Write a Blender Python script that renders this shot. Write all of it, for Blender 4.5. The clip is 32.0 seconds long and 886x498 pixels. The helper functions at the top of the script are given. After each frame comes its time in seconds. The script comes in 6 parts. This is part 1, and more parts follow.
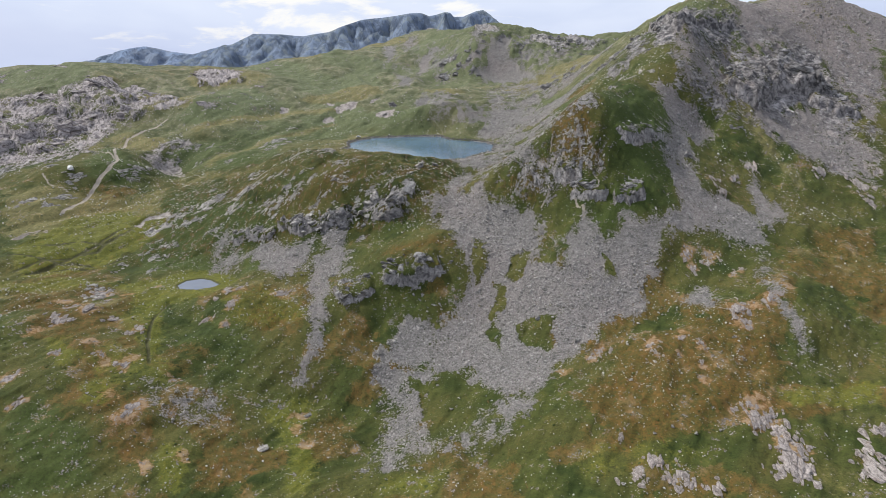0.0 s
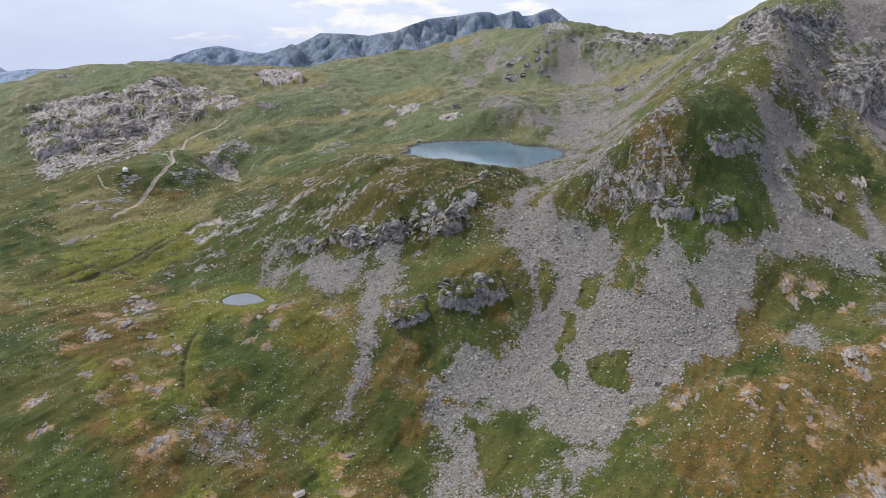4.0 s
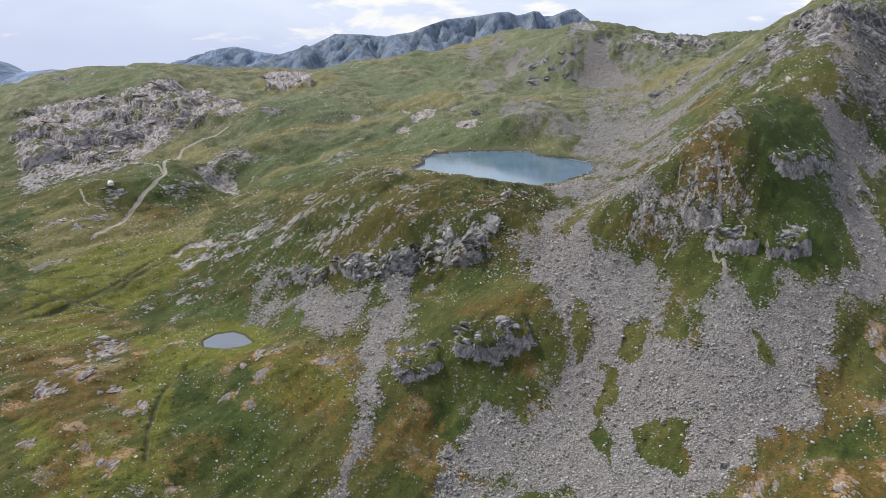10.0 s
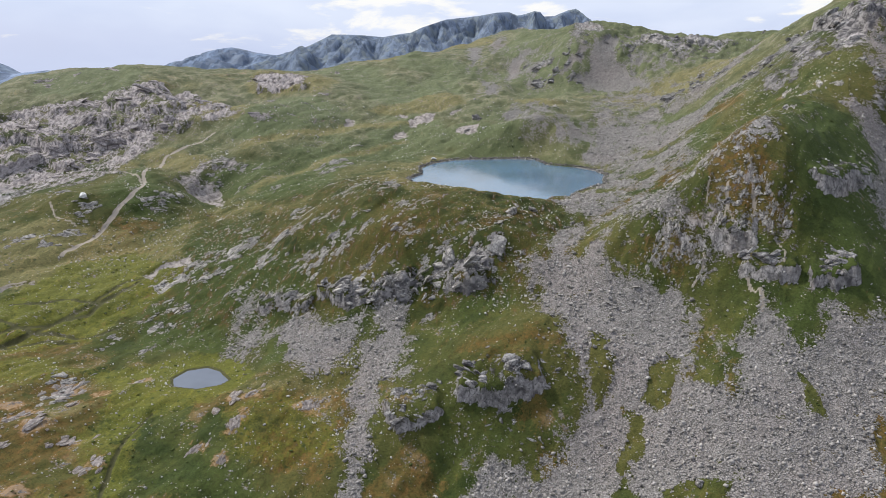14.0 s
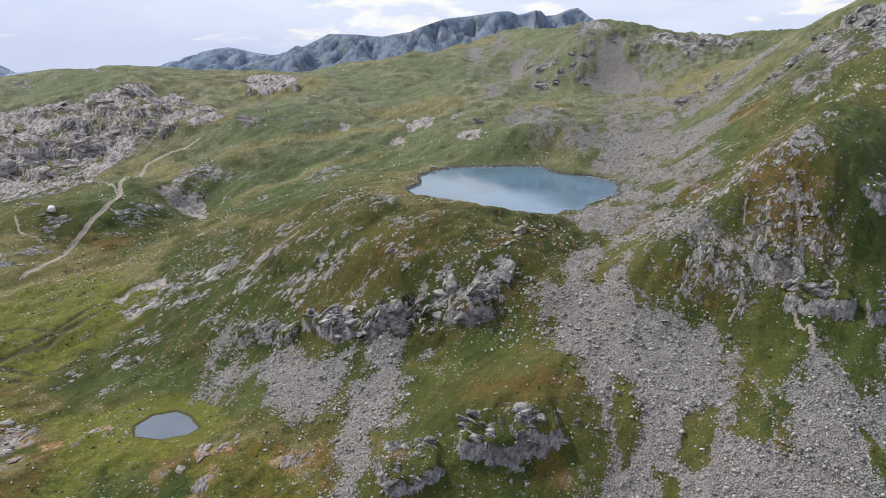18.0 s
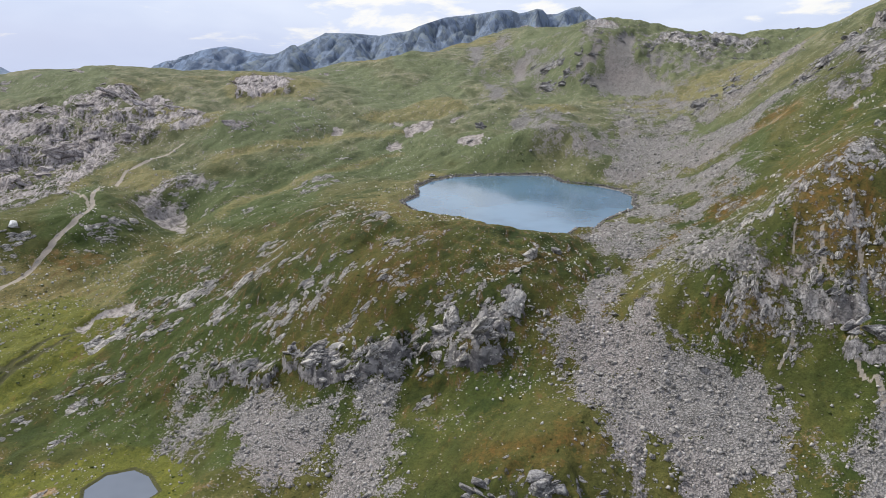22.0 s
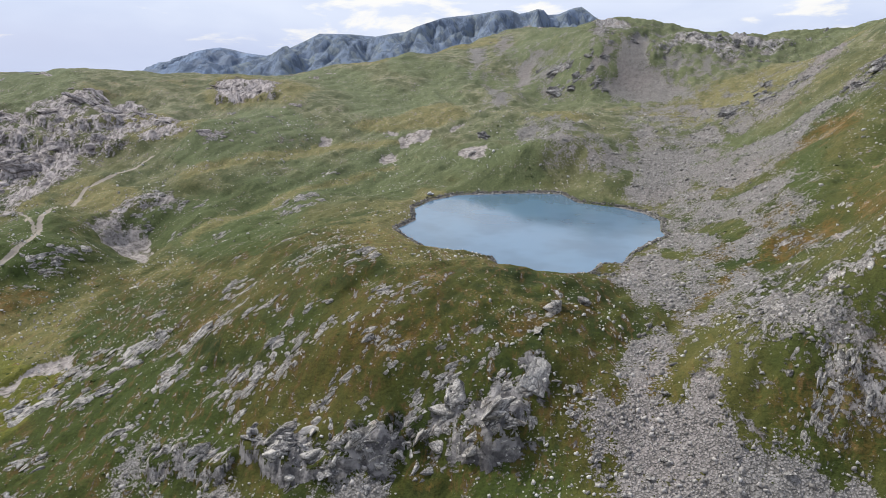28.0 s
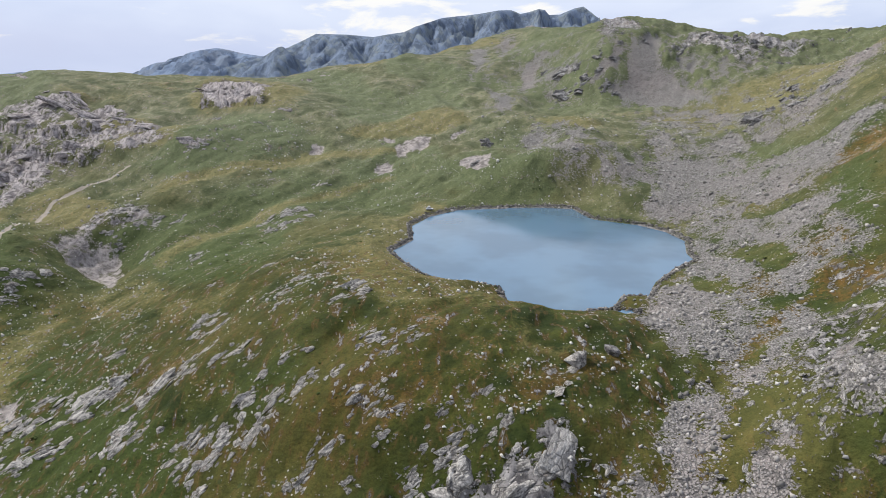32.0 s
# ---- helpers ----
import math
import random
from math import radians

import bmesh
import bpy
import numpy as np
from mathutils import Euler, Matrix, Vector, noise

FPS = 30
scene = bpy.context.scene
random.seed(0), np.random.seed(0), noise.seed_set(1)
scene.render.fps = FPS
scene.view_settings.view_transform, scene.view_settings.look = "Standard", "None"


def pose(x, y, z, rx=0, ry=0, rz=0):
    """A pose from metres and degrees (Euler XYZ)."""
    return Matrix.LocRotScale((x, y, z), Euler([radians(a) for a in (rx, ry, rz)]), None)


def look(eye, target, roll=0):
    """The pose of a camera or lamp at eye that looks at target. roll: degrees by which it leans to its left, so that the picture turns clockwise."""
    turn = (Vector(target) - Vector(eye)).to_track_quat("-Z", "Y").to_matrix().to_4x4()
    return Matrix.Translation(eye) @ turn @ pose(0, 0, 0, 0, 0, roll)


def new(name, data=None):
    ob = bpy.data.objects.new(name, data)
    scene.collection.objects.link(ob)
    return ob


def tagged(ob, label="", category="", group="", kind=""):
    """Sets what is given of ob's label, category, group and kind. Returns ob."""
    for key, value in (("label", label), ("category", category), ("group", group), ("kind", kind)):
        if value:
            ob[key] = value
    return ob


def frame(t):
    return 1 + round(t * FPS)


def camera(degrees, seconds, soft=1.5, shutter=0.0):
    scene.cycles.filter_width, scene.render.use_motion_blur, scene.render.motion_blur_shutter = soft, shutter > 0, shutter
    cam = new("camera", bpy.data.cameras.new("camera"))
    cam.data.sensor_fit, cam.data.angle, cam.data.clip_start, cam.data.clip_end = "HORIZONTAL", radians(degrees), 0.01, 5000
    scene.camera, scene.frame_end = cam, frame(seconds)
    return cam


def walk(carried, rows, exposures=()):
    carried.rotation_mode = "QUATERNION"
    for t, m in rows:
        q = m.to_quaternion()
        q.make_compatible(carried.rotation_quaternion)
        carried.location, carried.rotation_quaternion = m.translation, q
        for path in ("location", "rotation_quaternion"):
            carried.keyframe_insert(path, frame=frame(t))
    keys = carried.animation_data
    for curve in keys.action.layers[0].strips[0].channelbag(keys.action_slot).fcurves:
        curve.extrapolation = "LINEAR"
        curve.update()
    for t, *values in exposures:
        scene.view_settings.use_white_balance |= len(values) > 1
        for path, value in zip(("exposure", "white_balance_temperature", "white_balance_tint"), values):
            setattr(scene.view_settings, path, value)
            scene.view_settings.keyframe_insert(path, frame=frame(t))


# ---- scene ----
cam = camera(65.4, 32.0, soft=0.5)
METRES, EYE, TILT, LEAN, TURN = 320.0, 94.0, -16.6, 0.0, 0.0
ROWS = [
    (0.0, 0.0, 0.0, 0.0, 0.0, 0.0, -0.0),
    (0.5, -0.0002, 0.0149, 0.0044, 0.45, -0.01, -0.12),
    (1.0, -0.0004, 0.0298, 0.0088, 1.0, -0.02, -0.28),
    (1.5, -0.0006, 0.0448, 0.0132, 1.75, -0.04, -0.5),
    (2.0, -0.0008, 0.0587, 0.0173, 2.46, -0.07, -0.71),
    (2.5, -0.0012, 0.0737, 0.0217, 3.21, -0.09, -0.94),
    (3.0, -0.0015, 0.0886, 0.0261, 3.92, -0.09, -1.15),
    (3.5, -0.0023, 0.1036, 0.0306, 4.53, -0.11, -1.34),
    (5.5, -0.0067, 0.1636, 0.0478, 6.41, -0.1, -1.94),
    (6.0, -0.0078, 0.1785, 0.0524, 6.55, -0.1, -2.0),
    (6.5, -0.0092, 0.1934, 0.0569, 6.54, -0.1, -2.01),
    (7.0, -0.011, 0.2083, 0.0612, 6.53, -0.09, -2.01),
    (7.5, -0.0125, 0.2232, 0.0658, 6.52, -0.1, -2.0),
    (8.0, -0.0143, 0.2381, 0.0703, 6.51, -0.09, -1.99),
    (8.5, -0.0159, 0.2529, 0.0748, 6.51, -0.08, -1.99),
    (9.0, -0.0178, 0.2679, 0.0792, 6.49, -0.08, -2.0),
    (9.5, -0.0196, 0.2827, 0.0837, 6.47, -0.08, -1.99),
    (10.0, -0.0214, 0.2975, 0.0882, 6.47, -0.07, -1.99),
    (10.5, -0.0234, 0.3122, 0.0927, 6.46, -0.05, -1.99),
    (11.0, -0.0253, 0.3271, 0.097, 6.45, -0.04, -1.98),
    (11.5, -0.0273, 0.3418, 0.1014, 6.44, -0.02, -1.98),
    (12.0, -0.0293, 0.3566, 0.1059, 6.43, -0.02, -1.97),
    (12.5, -0.0311, 0.3715, 0.1102, 6.44, -0.01, -1.97),
    (13.0, -0.0332, 0.3862, 0.1147, 6.42, -0.01, -1.96),
    (13.5, -0.0352, 0.4011, 0.1191, 6.41, -0.0, -1.96),
    (14.0, -0.0371, 0.4159, 0.1236, 6.4, -0.01, -1.96),
    (14.5, -0.0391, 0.4307, 0.128, 6.4, -0.0, -1.96),
    (16.5, -0.0474, 0.4897, 0.145, 6.37, 0.01, -1.92),
    (17.0, -0.0493, 0.5047, 0.1497, 6.37, -0.01, -1.92),
    (17.5, -0.0513, 0.5195, 0.1542, 6.36, -0.02, -1.93),
    (18.0, -0.0532, 0.5344, 0.1588, 6.35, -0.03, -1.92),
    (18.5, -0.0553, 0.5493, 0.1632, 6.34, -0.04, -1.92),
    (19.0, -0.0573, 0.5641, 0.1677, 6.33, -0.06, -1.93),
    (19.5, -0.0592, 0.5791, 0.1722, 6.32, -0.07, -1.93),
    (20.0, -0.0612, 0.594, 0.1767, 6.31, -0.07, -1.93),
    (20.5, -0.0632, 0.6089, 0.1812, 6.31, -0.07, -1.94),
    (21.0, -0.0652, 0.6238, 0.1856, 6.3, -0.08, -1.94),
    (21.5, -0.0672, 0.6388, 0.1901, 6.29, -0.09, -1.94),
    (22.0, -0.0692, 0.6538, 0.1947, 6.29, -0.09, -1.93),
    (22.5, -0.0711, 0.6688, 0.1991, 6.28, -0.07, -1.94),
    (23.0, -0.0731, 0.6837, 0.2037, 6.26, -0.07, -1.94),
    (23.5, -0.0751, 0.6987, 0.2082, 6.25, -0.05, -1.95),
    (24.0, -0.0772, 0.7136, 0.2127, 6.24, -0.05, -1.96),
    (24.5, -0.0791, 0.7285, 0.2172, 6.23, -0.05, -1.96),
    (25.0, -0.0812, 0.7434, 0.2217, 6.22, -0.05, -1.94),
    (25.5, -0.0833, 0.7583, 0.2261, 6.22, -0.05, -1.92),
    (27.5, -0.092, 0.8174, 0.2435, 6.12, 0.0, -1.91),
    (28.0, -0.0941, 0.8323, 0.2479, 6.1, 0.01, -1.91),
    (28.5, -0.0962, 0.8472, 0.2524, 6.1, 0.02, -1.92),
    (29.0, -0.0982, 0.862, 0.2569, 6.09, 0.02, -1.91),
    (29.5, -0.1002, 0.877, 0.2613, 6.07, 0.02, -1.91),
    (30.0, -0.1023, 0.892, 0.2658, 6.06, 0.03, -1.9),
    (30.5, -0.1042, 0.907, 0.2702, 6.06, 0.03, -1.91),
    (31.0, -0.1062, 0.922, 0.2746, 6.05, 0.04, -1.91),
    (31.5, -0.1083, 0.9369, 0.2791, 6.03, 0.05, -1.92),
    (32.0, -0.1103, 0.9519, 0.2835, 6.02, 0.06, -1.92),
]
walk(cam, [(t, pose(0, 0, EYE, TILT, LEAN, TURN) @ pose(METRES * x, METRES * y, METRES * z, 90 + pitch, roll, yaw)) for t, x, y, z, yaw, pitch, roll in ROWS])

# ---- sky and sun: high thin overcast, soft light from the left ----
SUN_HEIGHT, SUN_TURN = 47.0, -61.0


class Graph:
    """Short-hand for node trees."""

    def __init__(self, tree):
        self.tree = tree
        tree.nodes.clear()

    def node(self, kind, values=None, **settings):
        n = self.tree.nodes.new(kind)
        if "op" in settings:
            n.operation = settings["op"]
        if "blend" in settings:
            n.data_type, n.blend_type, n.clamp_factor = "RGBA", settings["blend"], True
        if "feature" in settings:
            n.feature = settings["feature"]
        if "attr" in settings:
            n.attribute_name = settings["attr"]
        for key, value in (values or {}).items():
            self.feed(n.inputs[key], value)
        return n

    def feed(self, socket, value):
        if isinstance(value, bpy.types.NodeSocket):
            self.tree.links.new(value, socket)
        else:
            socket.default_value = value

    def math(self, op, a, b=0.0, c=0.0):
        n = self.node("ShaderNodeMath", {0: a, 1: b, 2: c}, op=op)
        return n.outputs[0]

    def mix(self, f, a, b, blend="MIX"):
        a, b = [(*v, 1) if isinstance(v, tuple) and len(v) == 3 else v for v in (a, b)]
        return self.node("ShaderNodeMix", {0: f, 6: a, 7: b}, blend=blend).outputs[2]

    def step(self, v, lo, hi, to0=0.0, to1=1.0):
        n = self.node("ShaderNodeMapRange", {0: v, 1: lo, 2: hi, 3: to0, 4: to1})
        n.interpolation_type = "SMOOTHSTEP"
        return n.outputs[0]

    def noise(self, vector, size, detail=4.0, rough=0.55, warp=0.0):
        n = self.node("ShaderNodeTexNoise", {"Vector": vector, "Scale": 1.0 / size, "Detail": detail, "Roughness": rough, "Distortion": warp})
        return n.outputs[0]

    def cells(self, vector, size, feature="F1"):
        return self.node("ShaderNodeTexVoronoi", {"Vector": vector, "Scale": 1.0 / size}, feature=feature)

    def attr(self, name):
        return self.node("ShaderNodeAttribute", attr=name).outputs["Fac"]


def sky_world():
    world = bpy.data.worlds.new("sky")
    scene.world = world
    world.use_nodes = True
    g = Graph(world.node_tree)
    sky = g.node("ShaderNodeTexSky")
    sky.sky_type, sky.sun_disc = "NISHITA", False
    sky.sun_elevation, sky.sun_rotation = radians(SUN_HEIGHT), radians(SUN_TURN)
    way = g.node("ShaderNodeTexCoord").outputs["Generated"]
    flat = g.node("ShaderNodeVectorMath", {0: way, 1: (1.0, 1.0, 3.2)}, op="MULTIPLY").outputs[0]
    veil = g.noise(flat, 0.6, 5, 0.5, 0.3)
    puff = g.noise(flat, 0.15, 7, 0.55, 0.3)
    blue = g.mix(1.0, sky.outputs[0], (0.11, 0.105, 0.105), "MULTIPLY")
    veil_tone = g.mix(g.step(veil, 0.36, 0.60), (0.60, 0.70, 0.97), (0.80, 0.87, 1.03))
    cloud = g.mix(g.step(puff, 0.55, 0.64), veil_tone, (1.0, 1.0, 1.0))
    colour = g.mix(g.step(veil, 0.30, 0.62, 0.84, 0.98), blue, cloud)
    back = g.node("ShaderNodeBackground", {"Color": colour, "Strength": 1.0})
    out = g.node("ShaderNodeOutputWorld", {"Surface": back.outputs[0]})
    return out


sky_world()
sun_data = bpy.data.lights.new("sun", "SUN")
sun_data.energy, sun_data.angle, sun_data.color = 4.9, radians(3), (1.0, 0.97, 0.92)
sun = new("sun", sun_data)
sun.matrix_world = look((0, 0, 500), (-500 * math.sin(radians(SUN_TURN)) / math.tan(radians(SUN_HEIGHT)),
                                      -500 * math.cos(radians(SUN_TURN)) / math.tan(radians(SUN_HEIGHT)), 0))

# ---- shape of the land: ridges, spurs, hollows and shores, in metres, the lake's level at 0 ----
def lattice(ix, iy, seed):
    h = (ix.astype(np.int64) * 374761393 + iy.astype(np.int64) * 668265263 + seed * 974711) & 0x7FFFFFFF
    h = ((h ^ (h >> 13)) * 1274126177) & 0x7FFFFFFF
    return ((h ^ (h >> 16)) & 0xFFFF) / 65535.0


def value_noise(x, y, seed):
    fx, fy = np.floor(x), np.floor(y)
    u, v = x - fx, y - fy
    u, v = u * u * u * (u * (6 * u - 15) + 10), v * v * v * (v * (6 * v - 15) + 10)
    a, b = lattice(fx, fy, seed), lattice(fx + 1, fy, seed)
    c, d = lattice(fx, fy + 1, seed), lattice(fx + 1, fy + 1, seed)
    return (a * (1 - u) + b * u) * (1 - v) + (c * (1 - u) + d * u) * v


def fbm(x, y, size, octaves=4, seed=0, gain=0.5):
    total, amp, norm = np.zeros_like(x), 1.0, 0.0
    for k in range(octaves):
        a = 0.6 + 1.3 * k
        px, py = (x * math.cos(a) - y * math.sin(a)) / size, (x * math.sin(a) + y * math.cos(a)) / size
        total += amp * (value_noise(px + 31.7 * k, py - 17.3 * k, seed + k) * 2 - 1)
        norm, amp, size = norm + amp, amp * gain, size * 0.5
    return total / norm


def smooth(a, b, v):
    t = np.clip((v - a) / (b - a), 0, 1)
    return t * t * (3 - 2 * t)


def inside(x, y, ring):
    """Signed distance to a closed outline: positive inside."""
    best, odd = np.full(x.shape, 1e9), np.zeros(x.shape, bool)
    for (ax, ay), (bx, by) in zip(ring, ring[1:] + ring[:1]):
        ex, ey = bx - ax, by - ay
        t = np.clip(((x - ax) * ex + (y - ay) * ey) / (ex * ex + ey * ey + 1e-9), 0, 1)
        best = np.minimum(best, (x - ax - t * ex) ** 2 + (y - ay - t * ey) ** 2)
        odd ^= ((ay > y) != (by > y)) & (x < (bx - ax) * (y - ay) / (by - ay + 1e-9) + ax)
    return np.where(odd, 1, -1) * np.sqrt(best)


def along(x, y, line):
    """Distance to an open line."""
    best = np.full(x.shape, 1e9)
    for (ax, ay), (bx, by) in zip(line, line[1:]):
        ex, ey = bx - ax, by - ay
        t = np.clip(((x - ax) * ex + (y - ay) * ey) / (ex * ex + ey * ey + 1e-9), 0, 1)
        best = np.minimum(best, (x - ax - t * ex) ** 2 + (y - ay - t * ey) ** 2)
    return np.sqrt(best)


LAKE = [(-94, 628), (-87, 648), (-92, 676), (-85, 698), (-71, 716), (-40, 725), (-20, 729), (-2, 727), (7, 703), (31, 692),
        (43, 679), (49, 662), (45, 640), (46, 630), (34, 615), (23, 596), (17, 578), (7, 578), (2, 565), (-10, 559), (-21, 556),
        (-31, 559), (-38, 566), (-41, 582), (-48, 586), (-66, 587), (-76, 598), (-86, 613)]
POND = [(-164, 401), (-161, 410), (-153, 414), (-146, 411), (-138, 403), (-140, 398), (-149, 393), (-160, 394)]
POND_LEVEL = -49.0
POOL = [(1, 557), (3, 563), (8, 563), (12, 559), (9, 555), (4, 554)]

LAND = []


def landform(name, *points):
    """A ridge, spur, valley or slope line by its bends (x, y, height)."""
    for a, b in zip(points, points[1:]):
        n = max(1, int(math.dist(a[:2], b[:2]) / 70))
        LAND.extend(tuple(a[i] + (b[i] - a[i]) * k / n for i in range(3)) for k in range(n))
    LAND.append(points[-1])


landform("valley floor", (-300, -100, -85), (-120, 120, -90), (-20, 246, -80), (-10, 290, -82), (-30, 315, -80), (-60, 310, -80))
landform("meadow brook", (-80, 271, -78), (-114, 282, -70), (-138, 315, -60), (-160, 355, -53), (-150, 385, -49.5), (-175, 425, -48), (-215, 470, -44), (-240, 512, -38), (-285, 545, -30))
landform("west heath", (-186, 270, -56), (-204, 339, -46), (-260, 380, -44), (-330, 430, -40), (-330, 300, -50), (-250, 180, -70))
landform("pond mound", (-125, 392, -44), (-100, 385, -44), (-80, 378, -46))
landform("gully", (-67, 336, -60), (-78, 365, -54), (-80, 395, -46), (-84, 430, -33))
landform("knoll", (-55, 372, -46), (-40, 388, -37), (-20, 395, -28), (-4, 397, -26), (-9, 409, -20), (10, 404, -24))
landform("knoll foot", (-38, 364, -59), (-22, 378, -50), (0, 380, -49), (-5, 362, -62), (22, 372, -54))
landform("behind the knoll", (-60, 420, -34), (-20, 430, -24), (15, 430, -20))
landform("rock band foot", (-140, 448, -42), (-110, 445, -36), (-75, 443, -30), (-45, 443, -25), (-15, 446, -19))
landform("rock band top", (-160, 480, -30), (-137, 466, -30), (-105, 460, -22), (-72, 458, -14), (-45, 460, -8), (-22, 466, 0), (0, 470, -2))
landform("lake dam crest", (-140, 528, -4), (-115, 530, 8), (-89, 535, 13), (-50, 525, 12), (-17, 502, 8), (-7, 512, 9), (10, 520, 7))
landform("dam back", (-70, 572, 6), (-105, 600, 6), (-108, 640, 3), (-112, 690, 3), (-80, 735, 3))
landform("scree stream", (20, 560, 3), (28, 520, 4), (27, 480, -2), (27, 440, -13), (35, 400, -31), (45, 370, -45), (40, 335, -62), (15, 310, -74))
landform("scree fan east", (60, 440, -7), (68, 385, -28), (78, 360, -42), (102, 346, -48), (84, 400, -20))
landform("scree fan top", (95, 428, 3), (118, 425, 2), (128, 408, -12))
landform("right mound", (74, 300, -58), (104, 312, -50), (149, 331, -40), (185, 345, -34))
landform("right heath", (73, 235, -66), (138, 239, -61), (124, 267, -56), (178, 312, -47), (204, 307, -52), (260, 240, -50), (180, 120, -70))
landform("right foot", (150, 378, -37), (190, 400, -26), (265, 444, -19), (340, 430, -20))
landform("nose crest", (84, 452, 30), (97, 471, 58), (110, 492, 62), (138, 540, 69), (180, 578, 80), (200, 600, 92), (218, 650, 112), (258, 730, 142), (310, 790, 156))
landform("nose west edge", (39, 459, 14), (58, 466, 29), (76, 479, 43), (94, 478, 56))
landform("nose back", (52, 505, 11), (72, 525, 20), (92, 548, 28), (115, 596, 37), (150, 600, 60))
landform("nose east", (120, 436, 8), (140, 474, 32), (165, 495, 25), (200, 545, 32), (225, 540, 28), (281, 633, 62), (330, 600, 30), (265, 520, 10))
landform("summit face", (250, 640, 75), (290, 700, 110), (350, 700, 90), (400, 640, 50))
landform("summit ridge", (310, 790, 156), (400, 800, 142), (520, 800, 118), (700, 820, 90))
landform("lake slope west of nose", (70, 623, 8), (88, 666, 20), (62, 560, 11), (90, 610, 27), (120, 645, 46), (167, 713, 79))
landform("lake slope north", (115, 781, 44), (80, 740, 18), (158, 844, 66), (60, 700, 5))
landform("col ridge", (310, 790, 156), (250, 850, 122), (205, 910, 100), (180, 980, 102), (165, 1050, 109), (120, 1035, 110), (64, 1030, 120))
landform("head ridge", (64, 1030, 120), (30, 1120, 122), (-20, 1300, 128), (-60, 1500, 132), (-90, 1600, 120))
landform("head slope", (95, 1015, 100), (71, 955, 44), (20, 960, 44), (40, 1000, 85), (-20, 1060, 66), (-60, 1120, 78), (-40, 1200, 100))
landform("head foot", (110, 880, 40), (40, 880, 36), (-20, 900, 36), (-80, 930, 40), (-140, 1000, 52))
landform("green bump", (-27, 745, 15), (0, 755, 20), (-60, 774, 20), (10, 800, 32), (45, 790, 28), (-40, 810, 26))
landform("middle hills", (-116, 834, 21), (-186, 805, 21), (-268, 800, 25), (-225, 860, 34), (-150, 880, 32))
landform("green hill", (-170, 1150, 80), (-240, 1120, 66), (-120, 1180, 82), (-320, 1100, 58))
landform("stream hollow", (-150, 745, 2), (-166, 705, -1), (-200, 690, -4), (-225, 660, -10), (-254, 648, -21), (-262, 620, -24), (-255, 570, -30))
landform("track spur", (-238, 680, -3), (-262, 695, -2), (-290, 720, -2), (-322, 668, -8), (-290, 635, -8), (-278, 612, -13), (-311, 571, -12), (-319, 516, -22), (-370, 540, -20))
landform("limestone", (-368, 777, 14), (-400, 720, -8), (-419, 866, 46), (-470, 800, 20), (-332, 953, 51), (-380, 900, 48), (-300, 900, 36))
landform("left ridge", (-330, 1010, 62), (-400, 960, 64), (-494, 925, 70), (-600, 930, 66), (-720, 960, 60), (-950, 1000, 30))
landform("left hollow", (-480, 650, -18), (-560, 700, -10), (-450, 540, -25), (-650, 600, -20), (-700, 300, -30))
landform("behind left ridge", (-420, 1250, 30), (-650, 1300, 0), (-250, 1400, 50), (-1000, 1500, -60))
landform("behind head ridge", (220, 1250, 50), (450, 1100, 70), (600, 1400, 30), (100, 1750, 60))
landform("east side", (500, 500, 10), (700, 600, 50), (450, 250, -20), (700, 200, 20))
landform("behind", (0, -300, -110), (-500, -300, -100), (400, -200, -60), (0, -900, -140), (900, -600, -20), (-1200, 300, -60), (-900, -900, -140))

LAND = np.array(LAND)
SOFT, GIVE = 0.22, 0.03


def land_weights():
    p = LAND[:, :2] / 100
    d = np.sqrt(((p[:, None] - p[None]) ** 2).sum(2) + SOFT ** 2)
    n = len(p)
    m = np.zeros((n + 3, n + 3))
    m[:n, :n] = -d + GIVE * np.eye(n)
    m[:n, n], m[:n, n + 1:] = 1, p
    m[n, :n], m[n + 1:, :n] = 1, p.T
    return np.linalg.solve(m, np.concatenate([LAND[:, 2], np.zeros(3)]))


WEIGHTS = land_weights()


def broad_height(x, y):
    out = np.empty(x.shape)
    fx, fy, fo = x.ravel(), y.ravel(), out.ravel()
    p = (LAND[:, :2] / 100).astype(np.float32)
    w = WEIGHTS.astype(np.float32)
    n = len(p)
    for s in range(0, len(fx), 40000):
        qx, qy = (fx[s:s + 40000] / 100).astype(np.float32), (fy[s:s + 40000] / 100).astype(np.float32)
        d = np.sqrt((qx[:, None] - p[None, :, 0]) ** 2 + (qy[:, None] - p[None, :, 1]) ** 2 + np.float32(SOFT ** 2))
        fo[s:s + 40000] = -d @ w[:n] + w[n] + w[n + 1] * qx + w[n + 2] * qy
    far = smooth(1700, 3200, np.hypot(fx, fy))
    fo[:] = fo * (1 - far) - 120 * far
    return fo.reshape(x.shape)


def hummocks(x, y):
    return fbm(x + 0.35 * y, y * 0.8, 95, 3, 13, 0.45)


HILLS = []


def hill(x, y, reach, rise):
    """A single rounded hill, or a hollow where the rise is negative."""
    HILLS.append((x, y, reach, rise))


